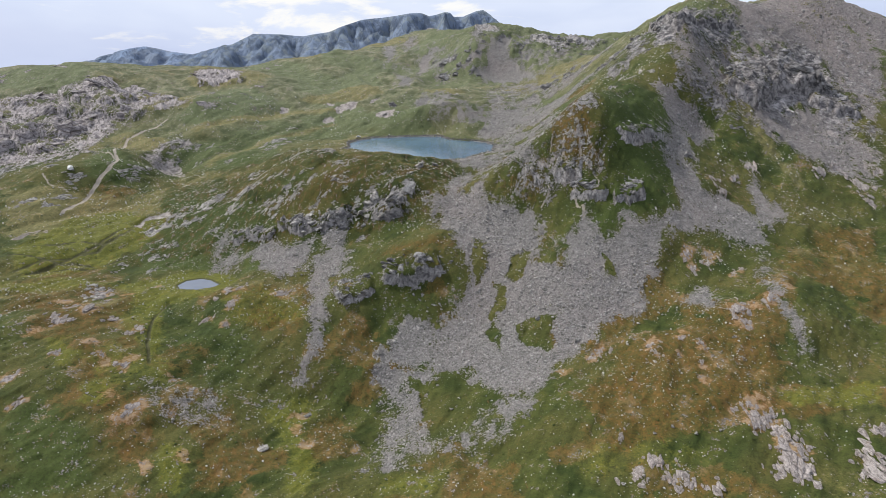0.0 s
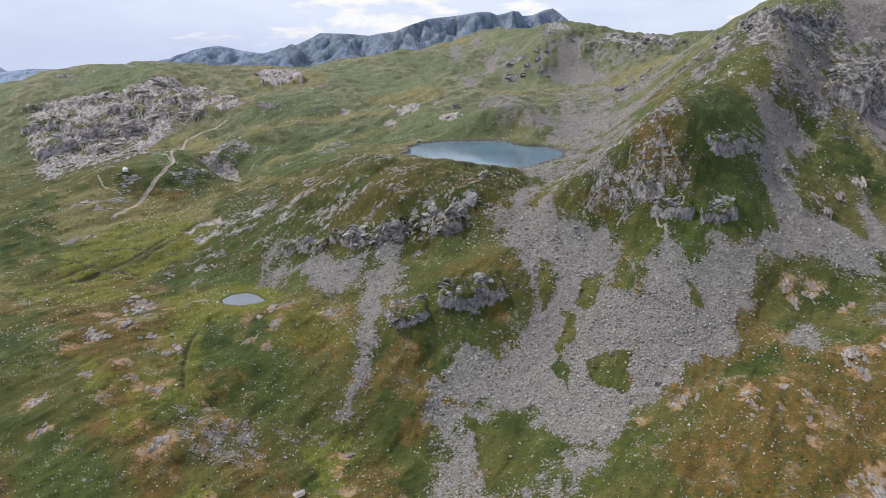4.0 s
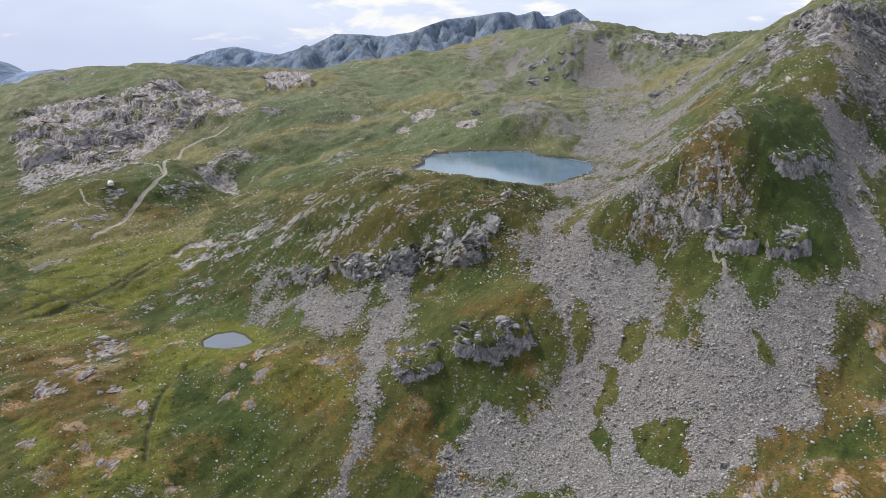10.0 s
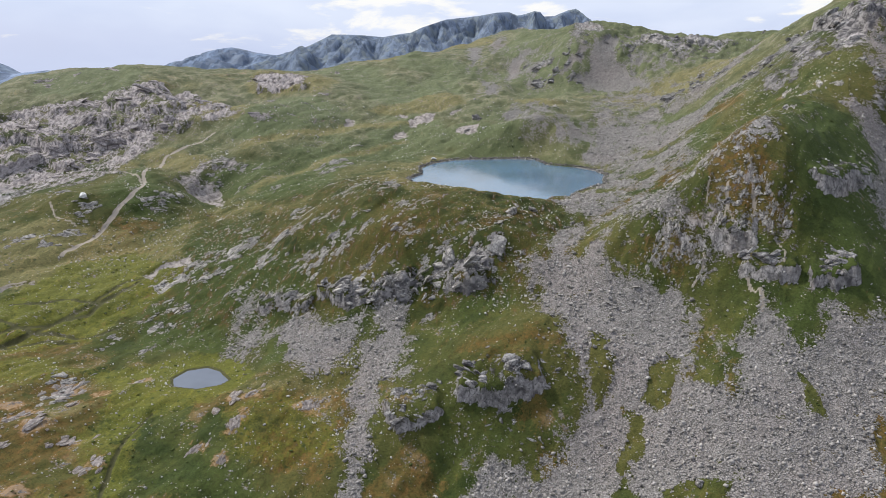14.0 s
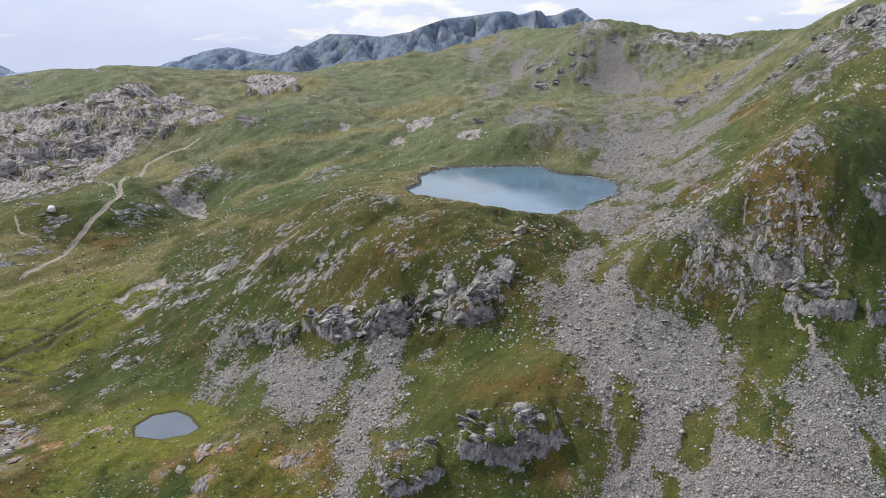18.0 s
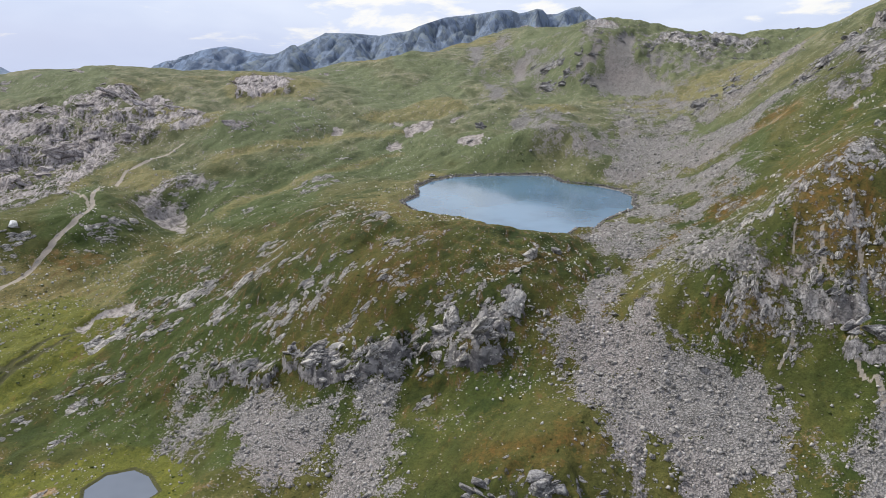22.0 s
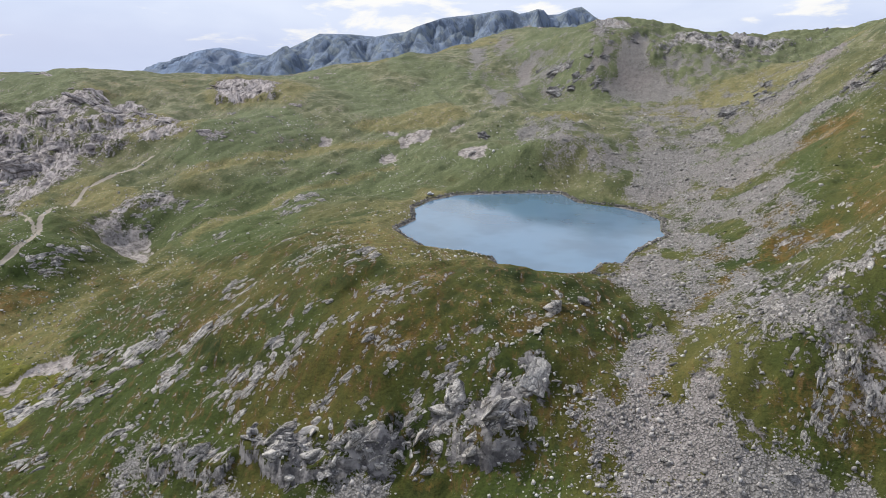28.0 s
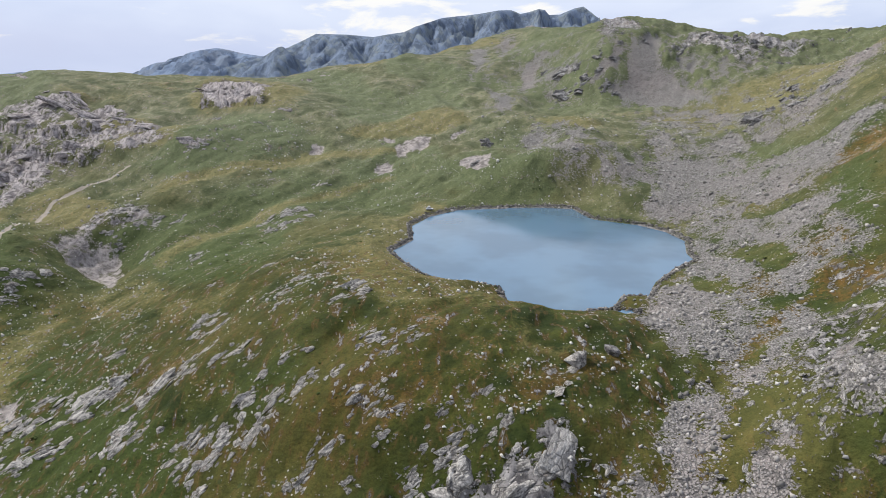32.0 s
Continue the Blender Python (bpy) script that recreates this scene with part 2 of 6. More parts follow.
hill(-278, 612, 26, 5), hill(-315, 576, 26, 4), hill(-268, 800, 50, 7), hill(-225, 742, 46, 7), hill(-252, 652, 22, -7), hill(-166, 704, 28, 5)
hill(-22, 752, 22, 6), hill(8, 778, 32, 6), hill(-62, 792, 24, 6), hill(-120, 770, 34, 5), hill(-185, 812, 34, -4), hill(-118, 838, 26, 5)
hill(-150, 880, 40, 7), hill(-60, 880, 40, 6), hill(-230, 900, 46, 6), hill(-300, 860, 30, -5), hill(-20, 835, 24, -4), hill(-205, 690, 20, -4)
# the crest line against the sky
hill(-780, 970, 75, -20.4), hill(-690, 960, 75, -16.0), hill(-610, 950, 75, -7.9), hill(-470, 960, 75, 1.7), hill(-390, 1000, 75, -3.5), hill(-320, 1050, 75, -1.7)
hill(-270, 1120, 75, 1.0), hill(-200, 1140, 75, 5.9), hill(-130, 1180, 50, -2.9), hill(-250, 1550, 130, -16.3), hill(-160, 1500, 130, -12.8), hill(-80, 1480, 130, -8.9)
hill(-20, 1300, 130, -12.5), hill(30, 1180, 50, -17.0), hill(60, 1060, 50, -12.3), hill(110, 1050, 50, -12.5), hill(150, 1060, 50, -6.4), hill(190, 1010, 50, -6.2)
hill(215, 960, 50, -22.2), hill(235, 915, 50, -22.5), hill(265, 870, 50, -18.7), hill(300, 830, 50, -21.7), hill(330, 795, 50, -13.0), hill(240, 720, 50, -17.6)
hill(400, 800, 50, 7.2), hill(470, 800, 50, 3.1), hill(530, 805, 50, -9.1)


CLIFFS = []


def cliff(rise, back, line):
    """A rock step: the ground behind the line stands up by the rise and falls in with the slope again further back."""
    CLIFFS.append((rise, back, line))


cliff(5.5, 7, [(-34, 384), (-29, 383), (-22, 382), (-15, 384), (-8, 387), (-2, 390)])
cliff(4.2, 6, [(-64, 378), (-59, 371), (-50, 372), (-42, 379)])
cliff(5, 7, [(-112, 456), (-101, 447), (-87, 444), (-77, 446), (-65, 448)])
cliff(4, 6, [(-144, 455), (-131, 454), (-116, 450)])
cliff(5, 7, [(-45, 449), (-35, 446), (-25, 448)])
cliff(4.5, 5, [(83, 431), (91, 427), (100, 424)])
cliff(5.5, 5, [(108, 423), (116, 421), (127, 426)])
cliff(4, 6, [(74, 446), (81, 440), (86, 438)])
cliff(2.5, 5, [(120, 456), (132, 463), (155, 488)])
cliff(14, 20, [(240, 583), (257, 574), (298, 623), (320, 628), (339, 630)])
cliff(9, 14, [(324, 614), (340, 604), (354, 602)])
cliff(9, 14, [(210, 732), (203, 642), (244, 686), (277, 701)])
cliff(3, 5, [(122, 457), (136, 469), (158, 494)])
cliff(8, 10, [(-454, 675), (-450, 699), (-442, 712), (-408, 691)])
cliff(8, 12, [(-513, 732), (-488, 748), (-446, 729)])
cliff(7, 12, [(-436, 740), (-414, 742), (-385, 752)])
cliff(7, 12, [(-441, 780), (-400, 781), (-339, 766)])
cliff(7, 12, [(-446, 821), (-400, 806), (-361, 814)])
cliff(6, 10, [(-309, 898), (-287, 902), (-256, 899)])
cliff(6, 10, [(-550, 784), (-517, 800), (-478, 800)])


def cliff_steps(x, y):
    total = np.zeros(x.shape)
    for rise, back, line in CLIFFS:
        bx, by, pad = [p[0] for p in line], [p[1] for p in line], 3 * back + 6
        k = (x > min(bx) - pad) & (x < max(bx) + pad) & (y > min(by) - pad) & (y < max(by) + pad)
        if not k.any():
            continue
        qx, qy = x[k] + 2.6 * fbm(x[k], y[k], 6, 3, 81, 0.6), y[k] + 2.6 * fbm(x[k], y[k], 6, 3, 83, 0.6)
        best, side, ends = np.full(qx.shape, 1e9), np.zeros(qx.shape), np.zeros(qx.shape)
        for i, ((ax, ay), (ex, ey)) in enumerate(zip(line, [(b[0] - a[0], b[1] - a[1]) for a, b in zip(line, line[1:])])):
            u = ((qx - ax) * ex + (qy - ay) * ey) / (ex * ex + ey * ey)
            t = np.clip(u, 0, 1)
            d = np.hypot(qx - ax - t * ex, qy - ay - t * ey)
            near = d < best
            best = np.where(near, d, best)
            side = np.where(near, np.sign((qy - ay) * ex - (qx - ax) * ey), side)
            over = np.maximum(-u if i == 0 else 0 * u, u - 1 if i == len(line) - 2 else 0 * u) * math.hypot(ex, ey)
            ends = np.where(near, np.maximum(over, 0), ends)
        d = best * side
        total[k] += rise * smooth(-0.9, 0.9, d) * (1 - smooth(back * 0.4, back * 2.4, d)) * (1 - smooth(0.0, 0.5 * back, ends)) * (0.8 + 0.5 * fbm(qx, qy, 9, 2, 85))
    return total


def height(x, y):
    z = broad_height(x, y)
    for hx, hy, reach, rise in HILLS:
        z = z + rise * np.exp(-((x - hx) ** 2 + (y - hy) ** 2) / (2 * (reach * 0.7) ** 2))
    z = z + (13.0 * hummocks(x, y) + 3.5 * fbm(x, y * 0.8, 34, 2, 15)) * smooth(600, 700, y) * smooth(1150, 950, y) * smooth(90, 20, x) * smooth(20, 80, -inside(x, y, LAKE))
    roll = fbm(x, y, 70, 3, 5) * 3.2 + fbm(x, y, 22, 4, 9) * 1.7
    d = -inside(x, y, LAKE)
    z = z + roll * smooth(4, 40, d) + cliff_steps(x, y)
    bank = np.clip(z, 0.25 + 0.015 * d, 0.25 + 0.30 * d + 0.008 * d * d)
    z = np.where(d > 0, bank + (z - bank) * smooth(8, 45, d), 0.1 - np.minimum(4.0, 0.35 * -d))
    q = -inside(x, y, POOL)
    z = np.where(q > 0, z + (np.minimum(z, 0.3 + 0.1 * q) - z) * (1 - smooth(2, 9, q)), np.minimum(z, 0.1 - 0.2 * -q))
    p = -inside(x, y, POND)
    shelf = POND_LEVEL + 0.35 + 0.03 * np.maximum(p, 0)
    z = np.where(p > 0, z + (shelf - z) * (1 - smooth(3, 22, p)), POND_LEVEL - np.minimum(1.5, 0.25 * -p) + 0.1)
    return z


# ---- covers of the land: scree, bare rock, wet meadow, bare earth, trails ----
ZONES, TRAILS = [], []


def zone(layer, weight, ring):
    ZONES.append((layer, weight, ring))


def trail(layer, width, line):
    TRAILS.append((layer, width, line))


zone("scree", 0.55, [(-159, 455), (-150, 465), (-133, 447), (-137, 434), (-149, 426)])
zone("scree", 0.36, [(102, 1017), (173, 965), (144, 941), (119, 888), (92, 929), (94, 993)])
zone("scree", 0.5, [(-38, 849), (9, 842), (31, 778), (44, 742), (28, 730), (-15, 757)])
zone("scree", 0.55, [(68, 943), (123, 883), (132, 759), (92, 799), (52, 741), (20, 730), (41, 789)])
zone("scree", 0.45, [(-142, 295), (-114, 308), (-103, 285), (-125, 272)])
zone("grass", 0.9, [(108, 749), (135, 733), (163, 736), (153, 710), (128, 710), (106, 729)])
zone("rock", 0.7, [(263, 643), (320, 681), (363, 691), (363, 654), (334, 624), (282, 587), (246, 584)])
zone("rock", 0.8, [(209, 734), (233, 705), (252, 679), (199, 611), (182, 654)])
zone("rock", 0.36, [(86, 575), (88, 480), (96, 459), (106, 445), (105, 432), (83, 433), (71, 444), (54, 439), (29, 447), (17, 468), (45, 519)])
zone("rock", 0.42, [(184, 589), (264, 663), (236, 567), (206, 565), (182, 562)])
zone("rock", 0.8, [(-121, 462), (-103, 459), (-85, 454), (-66, 461), (-47, 464), (-41, 458), (-46, 453), (-57, 448), (-75, 444), (-91, 446), (-109, 453)])
zone("rock", 0.7, [(-144, 460), (-135, 465), (-116, 454), (-125, 451)])
zone("rock", 0.95, [(-25, 472), (-20, 474), (-18, 464), (-24, 462)])
zone("rock", 0.8, [(-37, 453), (-32, 457), (-26, 455), (-29, 451), (-35, 448)])
zone("rock", 0.28, [(-209, 454), (-207, 476), (-184, 469), (-176, 446), (-185, 427)])
zone("meadow", 1, [(-289, 448), (-282, 486), (-272, 529), (-248, 534), (-225, 511), (-225, 476), (-238, 443), (-250, 419), (-258, 407)])
zone("meadow", 0.8, [(-186, 406), (-167, 414), (-142, 406), (-137, 382), (-158, 369), (-160, 347), (-153, 329), (-160, 331), (-165, 361)])
zone("meadow", 0.9, [(150, 276), (203, 289), (189, 266), (150, 265)])
zone("meadow", 0.7, [(-20, 252), (4, 247), (-3, 233), (-30, 237)])
zone("meadow", 0.7, [(-296, 395), (-261, 394), (-241, 415), (-200, 404), (-219, 381), (-259, 373)])
zone("bare", 1, [(-233, 501), (-229, 522), (-218, 530), (-209, 516), (-226, 512), (-226, 499)])
trail("track", 2.5, [(-291, 511), (-289, 534), (-289, 555), (-290, 572), (-289, 590), (-288, 607), (-310, 650), (-323, 707), (-315, 741), (-301, 761)])
trail("path", 1.6, [(-330, 561), (-315, 549), (-304, 547)])
trail("path", 1.8, [(-330, 655), (-300, 624), (-288, 607)])
trail("path", 1.6, [(-300, 462), (-294, 473), (-284, 478)])
trail("stream", 2.4, [(-262, 412), (-255, 428), (-250, 443), (-239, 455), (-236, 473), (-231, 495)])
zone("rust", 0.72, [(111, 596), (99, 478), (103, 456), (107, 442), (88, 439), (76, 448), (68, 463)])
zone("rust", 0.85, [(57, 289), (97, 314), (147, 323), (166, 299), (148, 273), (109, 253), (73, 246)])
zone("rust", 0.85, [(-160, 287), (-138, 289), (-124, 264), (-125, 243), (-140, 252)])
zone("rust", 0.8, [(235, 429), (285, 436), (258, 389), (228, 400)])
zone("rust", 0.7, [(-72, 297), (-47, 310), (-37, 275), (-58, 250)])
zone("rust", 0.75, [(-265, 392), (-243, 425), (-197, 388), (-206, 342), (-234, 341)])
zone("rust", 0.7, [(77, 312), (90, 329), (141, 336), (168, 346), (178, 343), (144, 314), (99, 301)])
zone("rust", 0.7, [(-138, 381), (-124, 395), (-97, 398), (-85, 379), (-100, 366), (-120, 365)])
zone("rust", 0.6, [(-33, 398), (-18, 405), (1, 405), (-1, 398), (-18, 395)])
zone("rust", 0.7, [(45, 583), (75, 600), (110, 618), (96, 581), (67, 559), (39, 544)])
zone("fresh", 0.9, [(121, 489), (151, 530), (157, 503), (157, 457), (143, 419), (126, 415), (93, 401), (82, 412), (104, 423), (119, 446)])
zone("fresh", 0.8, [(-12, 1056), (50, 1015), (61, 997), (26, 971), (-18, 986)])
zone("fresh", 0.8, [(102, 647), (131, 663), (93, 570), (92, 591)])
zone("fresh", 0.8, [(-45, 446), (-17, 452), (-10, 444), (-23, 435), (-41, 436)])
zone("fresh", 0.7, [(-40, 373), (3, 377), (12, 399), (9, 373), (-36, 368)])
zone("fresh", 0.7, [(-284, 1548), (-159, 1136), (-118, 1087), (-144, 1035), (-180, 1056)])
zone("fresh", 0.6, [(-150, 706), (-155, 666), (-180, 652), (-220, 697), (-198, 729)])
zone("fresh", 0.6, [(-174, 454), (-156, 475), (-125, 472), (-129, 433), (-145, 422)])
# sparse scree added to pale the head slopes in place of haze
zone("scree", 0.20, [(-119, 1161), (-65, 1256), (20, 1106), (73, 1015), (172, 962), (187, 853), (148, 857), (91, 918), (15, 962), (-51, 938), (-96, 1069)])
zone("scree", 0.52, [(201, 633), (350, 731), (413, 676), (316, 493), (279, 507), (234, 561), (187, 564)])
zone("rock", 0.50, [(63, 482), (79, 493), (89, 483), (106, 500), (123, 519), (113, 484), (97, 470), (85, 465), (73, 469), (64, 467)])
zone("rock", 0.36, [(27, 484), (42, 470), (60, 471), (70, 464), (70, 443), (61, 437), (50, 439), (39, 444), (29, 458)])
zone("rust", 0.6, [(29, 458), (52, 457), (72, 462), (72, 443), (61, 437), (39, 444)])
zone("bare", 0.75, [(-284, 648), (-284, 685), (-272, 671), (-264, 664), (-254, 665), (-228, 618), (-254, 641), (-272, 642)])
zone("rock", 0.62, [(-286, 649), (-285, 688), (-259, 705), (-244, 692), (-271, 677), (-269, 662), (-272, 641)])
zone("fresh", 0.95, [(-292, 762), (-282, 791), (-283, 885), (-230, 873), (-199, 847), (-206, 788), (-234, 746), (-262, 738)])
zone("fresh", 0.95, [(-273, 667), (-255, 696), (-204, 713), (-161, 696), (-147, 589), (-180, 595), (-239, 654)])
zone("fresh", 0.9, [(-42, 749), (-14, 752), (-11, 741), (-37, 736)])
zone("fresh", 0.8, [(-164, 792), (-138, 824), (-95, 828), (-79, 780), (-118, 768), (-152, 762)])
zone("fresh", 0.8, [(-316, 601), (-336, 693), (-282, 621), (-259, 607), (-276, 578), (-296, 568)])
zone("straw", 0.9, [(-267, 725), (-191, 815), (-107, 837), (-100, 827), (-185, 791), (-256, 711)])
zone("straw", 0.9, [(-177, 848), (-96, 947), (-72, 875), (-141, 841)])
zone("straw", 0.9, [(-103, 679), (-92, 728), (-72, 718), (-89, 646), (-87, 544), (-102, 606)])
zone("straw", 0.8, [(-229, 653), (-202, 700), (-166, 746), (-123, 784), (-118, 771), (-161, 734), (-193, 675), (-221, 638)])
zone("straw", 0.8, [(-46, 601), (-30, 508), (-7, 511), (5, 524), (-8, 501), (-34, 498)])
zone("straw", 0.7, [(-112, 585), (-98, 634), (-81, 576), (-54, 529), (-67, 518), (-96, 542)])
zone("straw", 0.8, [(-140, 390), (-124, 396), (-95, 398), (-86, 390), (-107, 388), (-127, 381)])
zone("straw", 0.8, [(-201, 365), (-185, 378), (-169, 383), (-168, 378), (-186, 367), (-193, 357)])
zone("rust", 0.7, [(-301, 544), (-262, 573), (-231, 550), (-246, 525), (-283, 497)])
zone("rock", 0.36, [(202, 747), (231, 718), (286, 716), (395, 726), (405, 654), (318, 493), (276, 500), (247, 535), (209, 555), (182, 582), (171, 665)])
zone("rust", 0.6, [(225, 644), (277, 687), (348, 696), (321, 657), (266, 652), (218, 605)])
zone("rust", 0.8, [(35, 1086), (63, 1034), (94, 1026), (65, 1012), (44, 1019)])
zone("rust", 0.6, [(-5, 1140), (22, 1105), (26, 1028), (1, 1076)])
zone("fresh", 0.8, [(107, 485), (135, 534), (174, 547), (168, 509), (151, 463), (120, 446), (106, 458)])
zone("straw", 0.7, [(232, 571), (253, 576), (259, 510), (261, 477), (247, 482), (239, 526)])
zone("meadow", 0.5, [(53, 251), (87, 257), (113, 243), (86, 228), (52, 233)])
zone("straw", 0.8, [(-349, 534), (-306, 554), (-261, 563), (-240, 597), (-214, 503), (-252, 466), (-308, 463)])
zone("meadow", 0.55, [(-132, 374), (-111, 394), (-82, 384), (-72, 363), (-93, 347), (-119, 350)])
zone("meadow", 0.55, [(-180, 302), (-171, 329), (-129, 316), (-129, 292), (-158, 288)])
zone("rust", 0.9, [(-30, 396), (-20, 398), (-9, 401), (-3, 400), (-9, 396), (-24, 392)])
zone("rust", 0.7, [(-67, 439), (-54, 447), (-38, 452), (-27, 453), (-35, 443), (-52, 436)])
zone("rust", 0.6, [(-101, 485), (-84, 489), (-60, 500), (-47, 505), (-58, 488), (-81, 475)])
zone("rust", 0.6, [(-136, 479), (-120, 486), (-101, 483), (-107, 474), (-126, 470)])
zone("rust", 0.35, [(-529, 877), (-501, 925), (-360, 1019), (-318, 946), (-392, 890), (-449, 844), (-494, 830)])
zone("rust", 0.75, [(31, 1198), (52, 1046), (99, 1037), (91, 1019), (50, 1018), (31, 1075)])
zone("rust", 0.9, [(-292, 567), (-259, 584), (-218, 551), (-232, 536), (-266, 534)])
zone("fresh", 0.9, [(-206, 499), (-181, 500), (-155, 469), (-167, 457), (-188, 477)])
zone("fresh", 0.8, [(-222, 463), (-200, 472), (-169, 452), (-162, 426), (-191, 423)])
zone("fresh", 0.8, [(-199, 528), (-178, 539), (-150, 513), (-159, 492), (-180, 503)])
zone("meadow", 1.0, [(-248, 498), (-243, 514), (-225, 525), (-207, 514), (-208, 481), (-222, 463)])
zone("meadow", 0.9, [(-167, 288), (-159, 296), (-148, 290), (-149, 278), (-160, 275)])
zone("meadow", 0.9, [(-123, 260), (-119, 264), (-109, 259), (-103, 237), (-114, 238)])
zone("meadow", 0.9, [(-73, 284), (-64, 287), (-55, 265), (-52, 236), (-64, 237)])
zone("meadow", 0.9, [(-169, 364), (-158, 366), (-143, 326), (-147, 314)])
zone("meadow", 0.8, [(-213, 407), (-188, 414), (-163, 425), (-130, 412), (-152, 385), (-179, 378)])
zone("meadow", 0.8, [(-204, 317), (-191, 325), (-173, 304), (-184, 295)])
zone("rust", 1.0, [(-190, 320), (-182, 329), (-166, 306), (-170, 293)])
zone("rust", 1.0, [(-151, 281), (-144, 287), (-130, 262), (-135, 253)])
zone("rust", 1.0, [(-106, 256), (-93, 265), (-85, 244), (-98, 237)])
zone("rust", 0.9, [(-270, 421), (-252, 443), (-220, 437), (-230, 399)])
zone("fresh", 0.5, [(-66, 330), (-51, 350), (-42, 324), (-45, 297), (-61, 309)])
zone("fresh", 0.5, [(-145, 337), (-122, 360), (-93, 343), (-100, 313), (-125, 303)])
zone("fresh", 0.8, [(-189, 261), (-177, 276), (-151, 262), (-135, 235), (-155, 224), (-167, 223)])
zone("fresh", 0.5, [(-96, 306), (-76, 318), (-62, 302), (-74, 280)])
zone("rust", 0.8, [(-88, 473), (-75, 480), (-58, 490), (-51, 487), (-65, 475), (-80, 468)])
zone("rust", 0.7, [(-38, 484), (-25, 496), (0, 517), (7, 513), (-13, 488), (-32, 477)])
zone("fresh", 0.7, [(-72, 460), (-58, 467), (-40, 468), (-45, 457), (-62, 456)])
zone("fresh", 0.7, [(-121, 498), (-104, 505), (-89, 506), (-96, 490), (-110, 485)])
zone("fresh", 0.85, [(-270, 563), (-248, 580), (-183, 533), (-130, 485), (-109, 451), (-192, 459)])
zone("rust", 0.7, [(-258, 587), (-184, 560), (-127, 500), (-158, 509), (-221, 552)])
zone("rust", 0.9, [(-211, 332), (-202, 347), (-185, 328), (-189, 312)])
zone("rust", 0.9, [(-176, 298), (-171, 313), (-157, 297), (-163, 285)])
zone("rust", 0.8, [(-268, 386), (-254, 407), (-235, 383), (-246, 364)])
zone("rust", 0.8, [(-139, 383), (-117, 388), (-95, 393), (-102, 376), (-124, 369)])
zone("fresh", 0.8, [(-232, 480), (-214, 486), (-171, 461), (-144, 431), (-160, 420), (-201, 442)])
zone("fresh", 0.7, [(-237, 574), (-208, 578), (-160, 536), (-160, 508), (-194, 518)])
zone("fresh", 0.7, [(-141, 436), (-124, 443), (-103, 433), (-98, 408), (-125, 407)])
zone("rust", 0.8, [(-299, 554), (-271, 565), (-235, 538), (-251, 521), (-278, 525)])
zone("rust", 0.9, [(-40, 414), (-23, 411), (-5, 415), (9, 413), (3, 403), (-18, 399), (-33, 400)])
zone("rust", 0.9, [(-121, 364), (-98, 374), (-77, 368), (-80, 348), (-107, 346)])
zone("rust", 0.8, [(-135, 324), (-119, 336), (-108, 316), (-123, 305)])
zone("meadow", 0.7, [(-89, 298), (-74, 316), (-62, 307), (-62, 281), (-74, 267)])
zone("meadow", 0.6, [(-187, 357), (-170, 376), (-153, 351), (-161, 326)])
zone("rust", 0.9, [(120, 711), (149, 677), (137, 647), (112, 629), (110, 662)])
zone("rust", 0.8, [(65, 561), (101, 561), (89, 533), (65, 535)])
zone("rust", 0.9, [(71, 685), (103, 664), (94, 644), (73, 670)])
zone("rust", 0.45, [(77, 468), (93, 472), (103, 457), (95, 441), (82, 446)])

zone("scree", 1.0, [(15, 439), (14, 391), (11, 378), (5, 367), (-5, 364), (-14, 365), (-22, 367), (-29, 365), (-29, 350), (-38, 348), (-33, 340), (-24, 344), (-17, 337), (-10, 339), (0, 331), (10, 328), (19, 316), (25, 303), (38, 296), (45, 304), (55, 307), (64, 320), (77, 332), (86, 343), (97, 344), (104, 344), (111, 357), (118, 373), (129, 392), (140, 408), (140, 418), (132, 415), (124, 406), (121, 416), (115, 418), (109, 410), (101, 406), (93, 402), (91, 418), (88, 422), (84, 415), (76, 405), (71, 392), (69, 383), (69, 393), (70, 407), (64, 390), (58, 392), (58, 413), (58, 431), (51, 436), (43, 440), (34, 444), (26, 447), (15, 452)])
zone("scree", 0.66, [(-33, 340), (-38, 330), (-28, 322), (-30, 309), (-27, 294), (-31, 264), (-32, 255), (-12, 254), (-7, 260), (4, 259), (25, 268), (36, 274), (40, 288), (38, 296), (25, 303), (10, 324), (-10, 332)])
zone("grass", 0.6, [(-18, 329), (-12, 313), (-6, 287), (2, 270), (12, 287), (25, 299), (18, 316), (4, 326)])
zone("grass", 1.0, [(43, 352), (48, 352), (59, 347), (59, 338), (54, 328), (48, 332), (48, 345)])
zone("grass", 0.9, [(19, 418), (24, 414), (23, 391), (18, 393)])
zone("grass", 0.9, [(38, 386), (48, 402), (50, 395), (42, 380)])
zone("grass", 0.9, [(32, 378), (36, 381), (37, 366), (28, 360), (26, 364)])
zone("grass", 0.9, [(90, 393), (95, 389), (101, 383), (98, 375), (93, 378)])
zone("grass", 0.9, [(28, 360), (33, 350), (29, 341), (23, 353)])
zone("grass", 0.9, [(20, 403), (26, 403), (26, 392), (21, 388)])
zone("grass", 0.9, [(42, 400), (52, 403), (51, 391), (41, 379), (39, 385)])
zone("grass", 0.9, [(30, 383), (37, 377), (32, 360), (29, 366)])
zone("grass", 0.9, [(59, 401), (65, 393), (63, 387), (58, 391)])
zone("grass", 1.0, [(41, 353), (51, 351), (60, 348), (58, 333), (45, 335), (40, 344)])
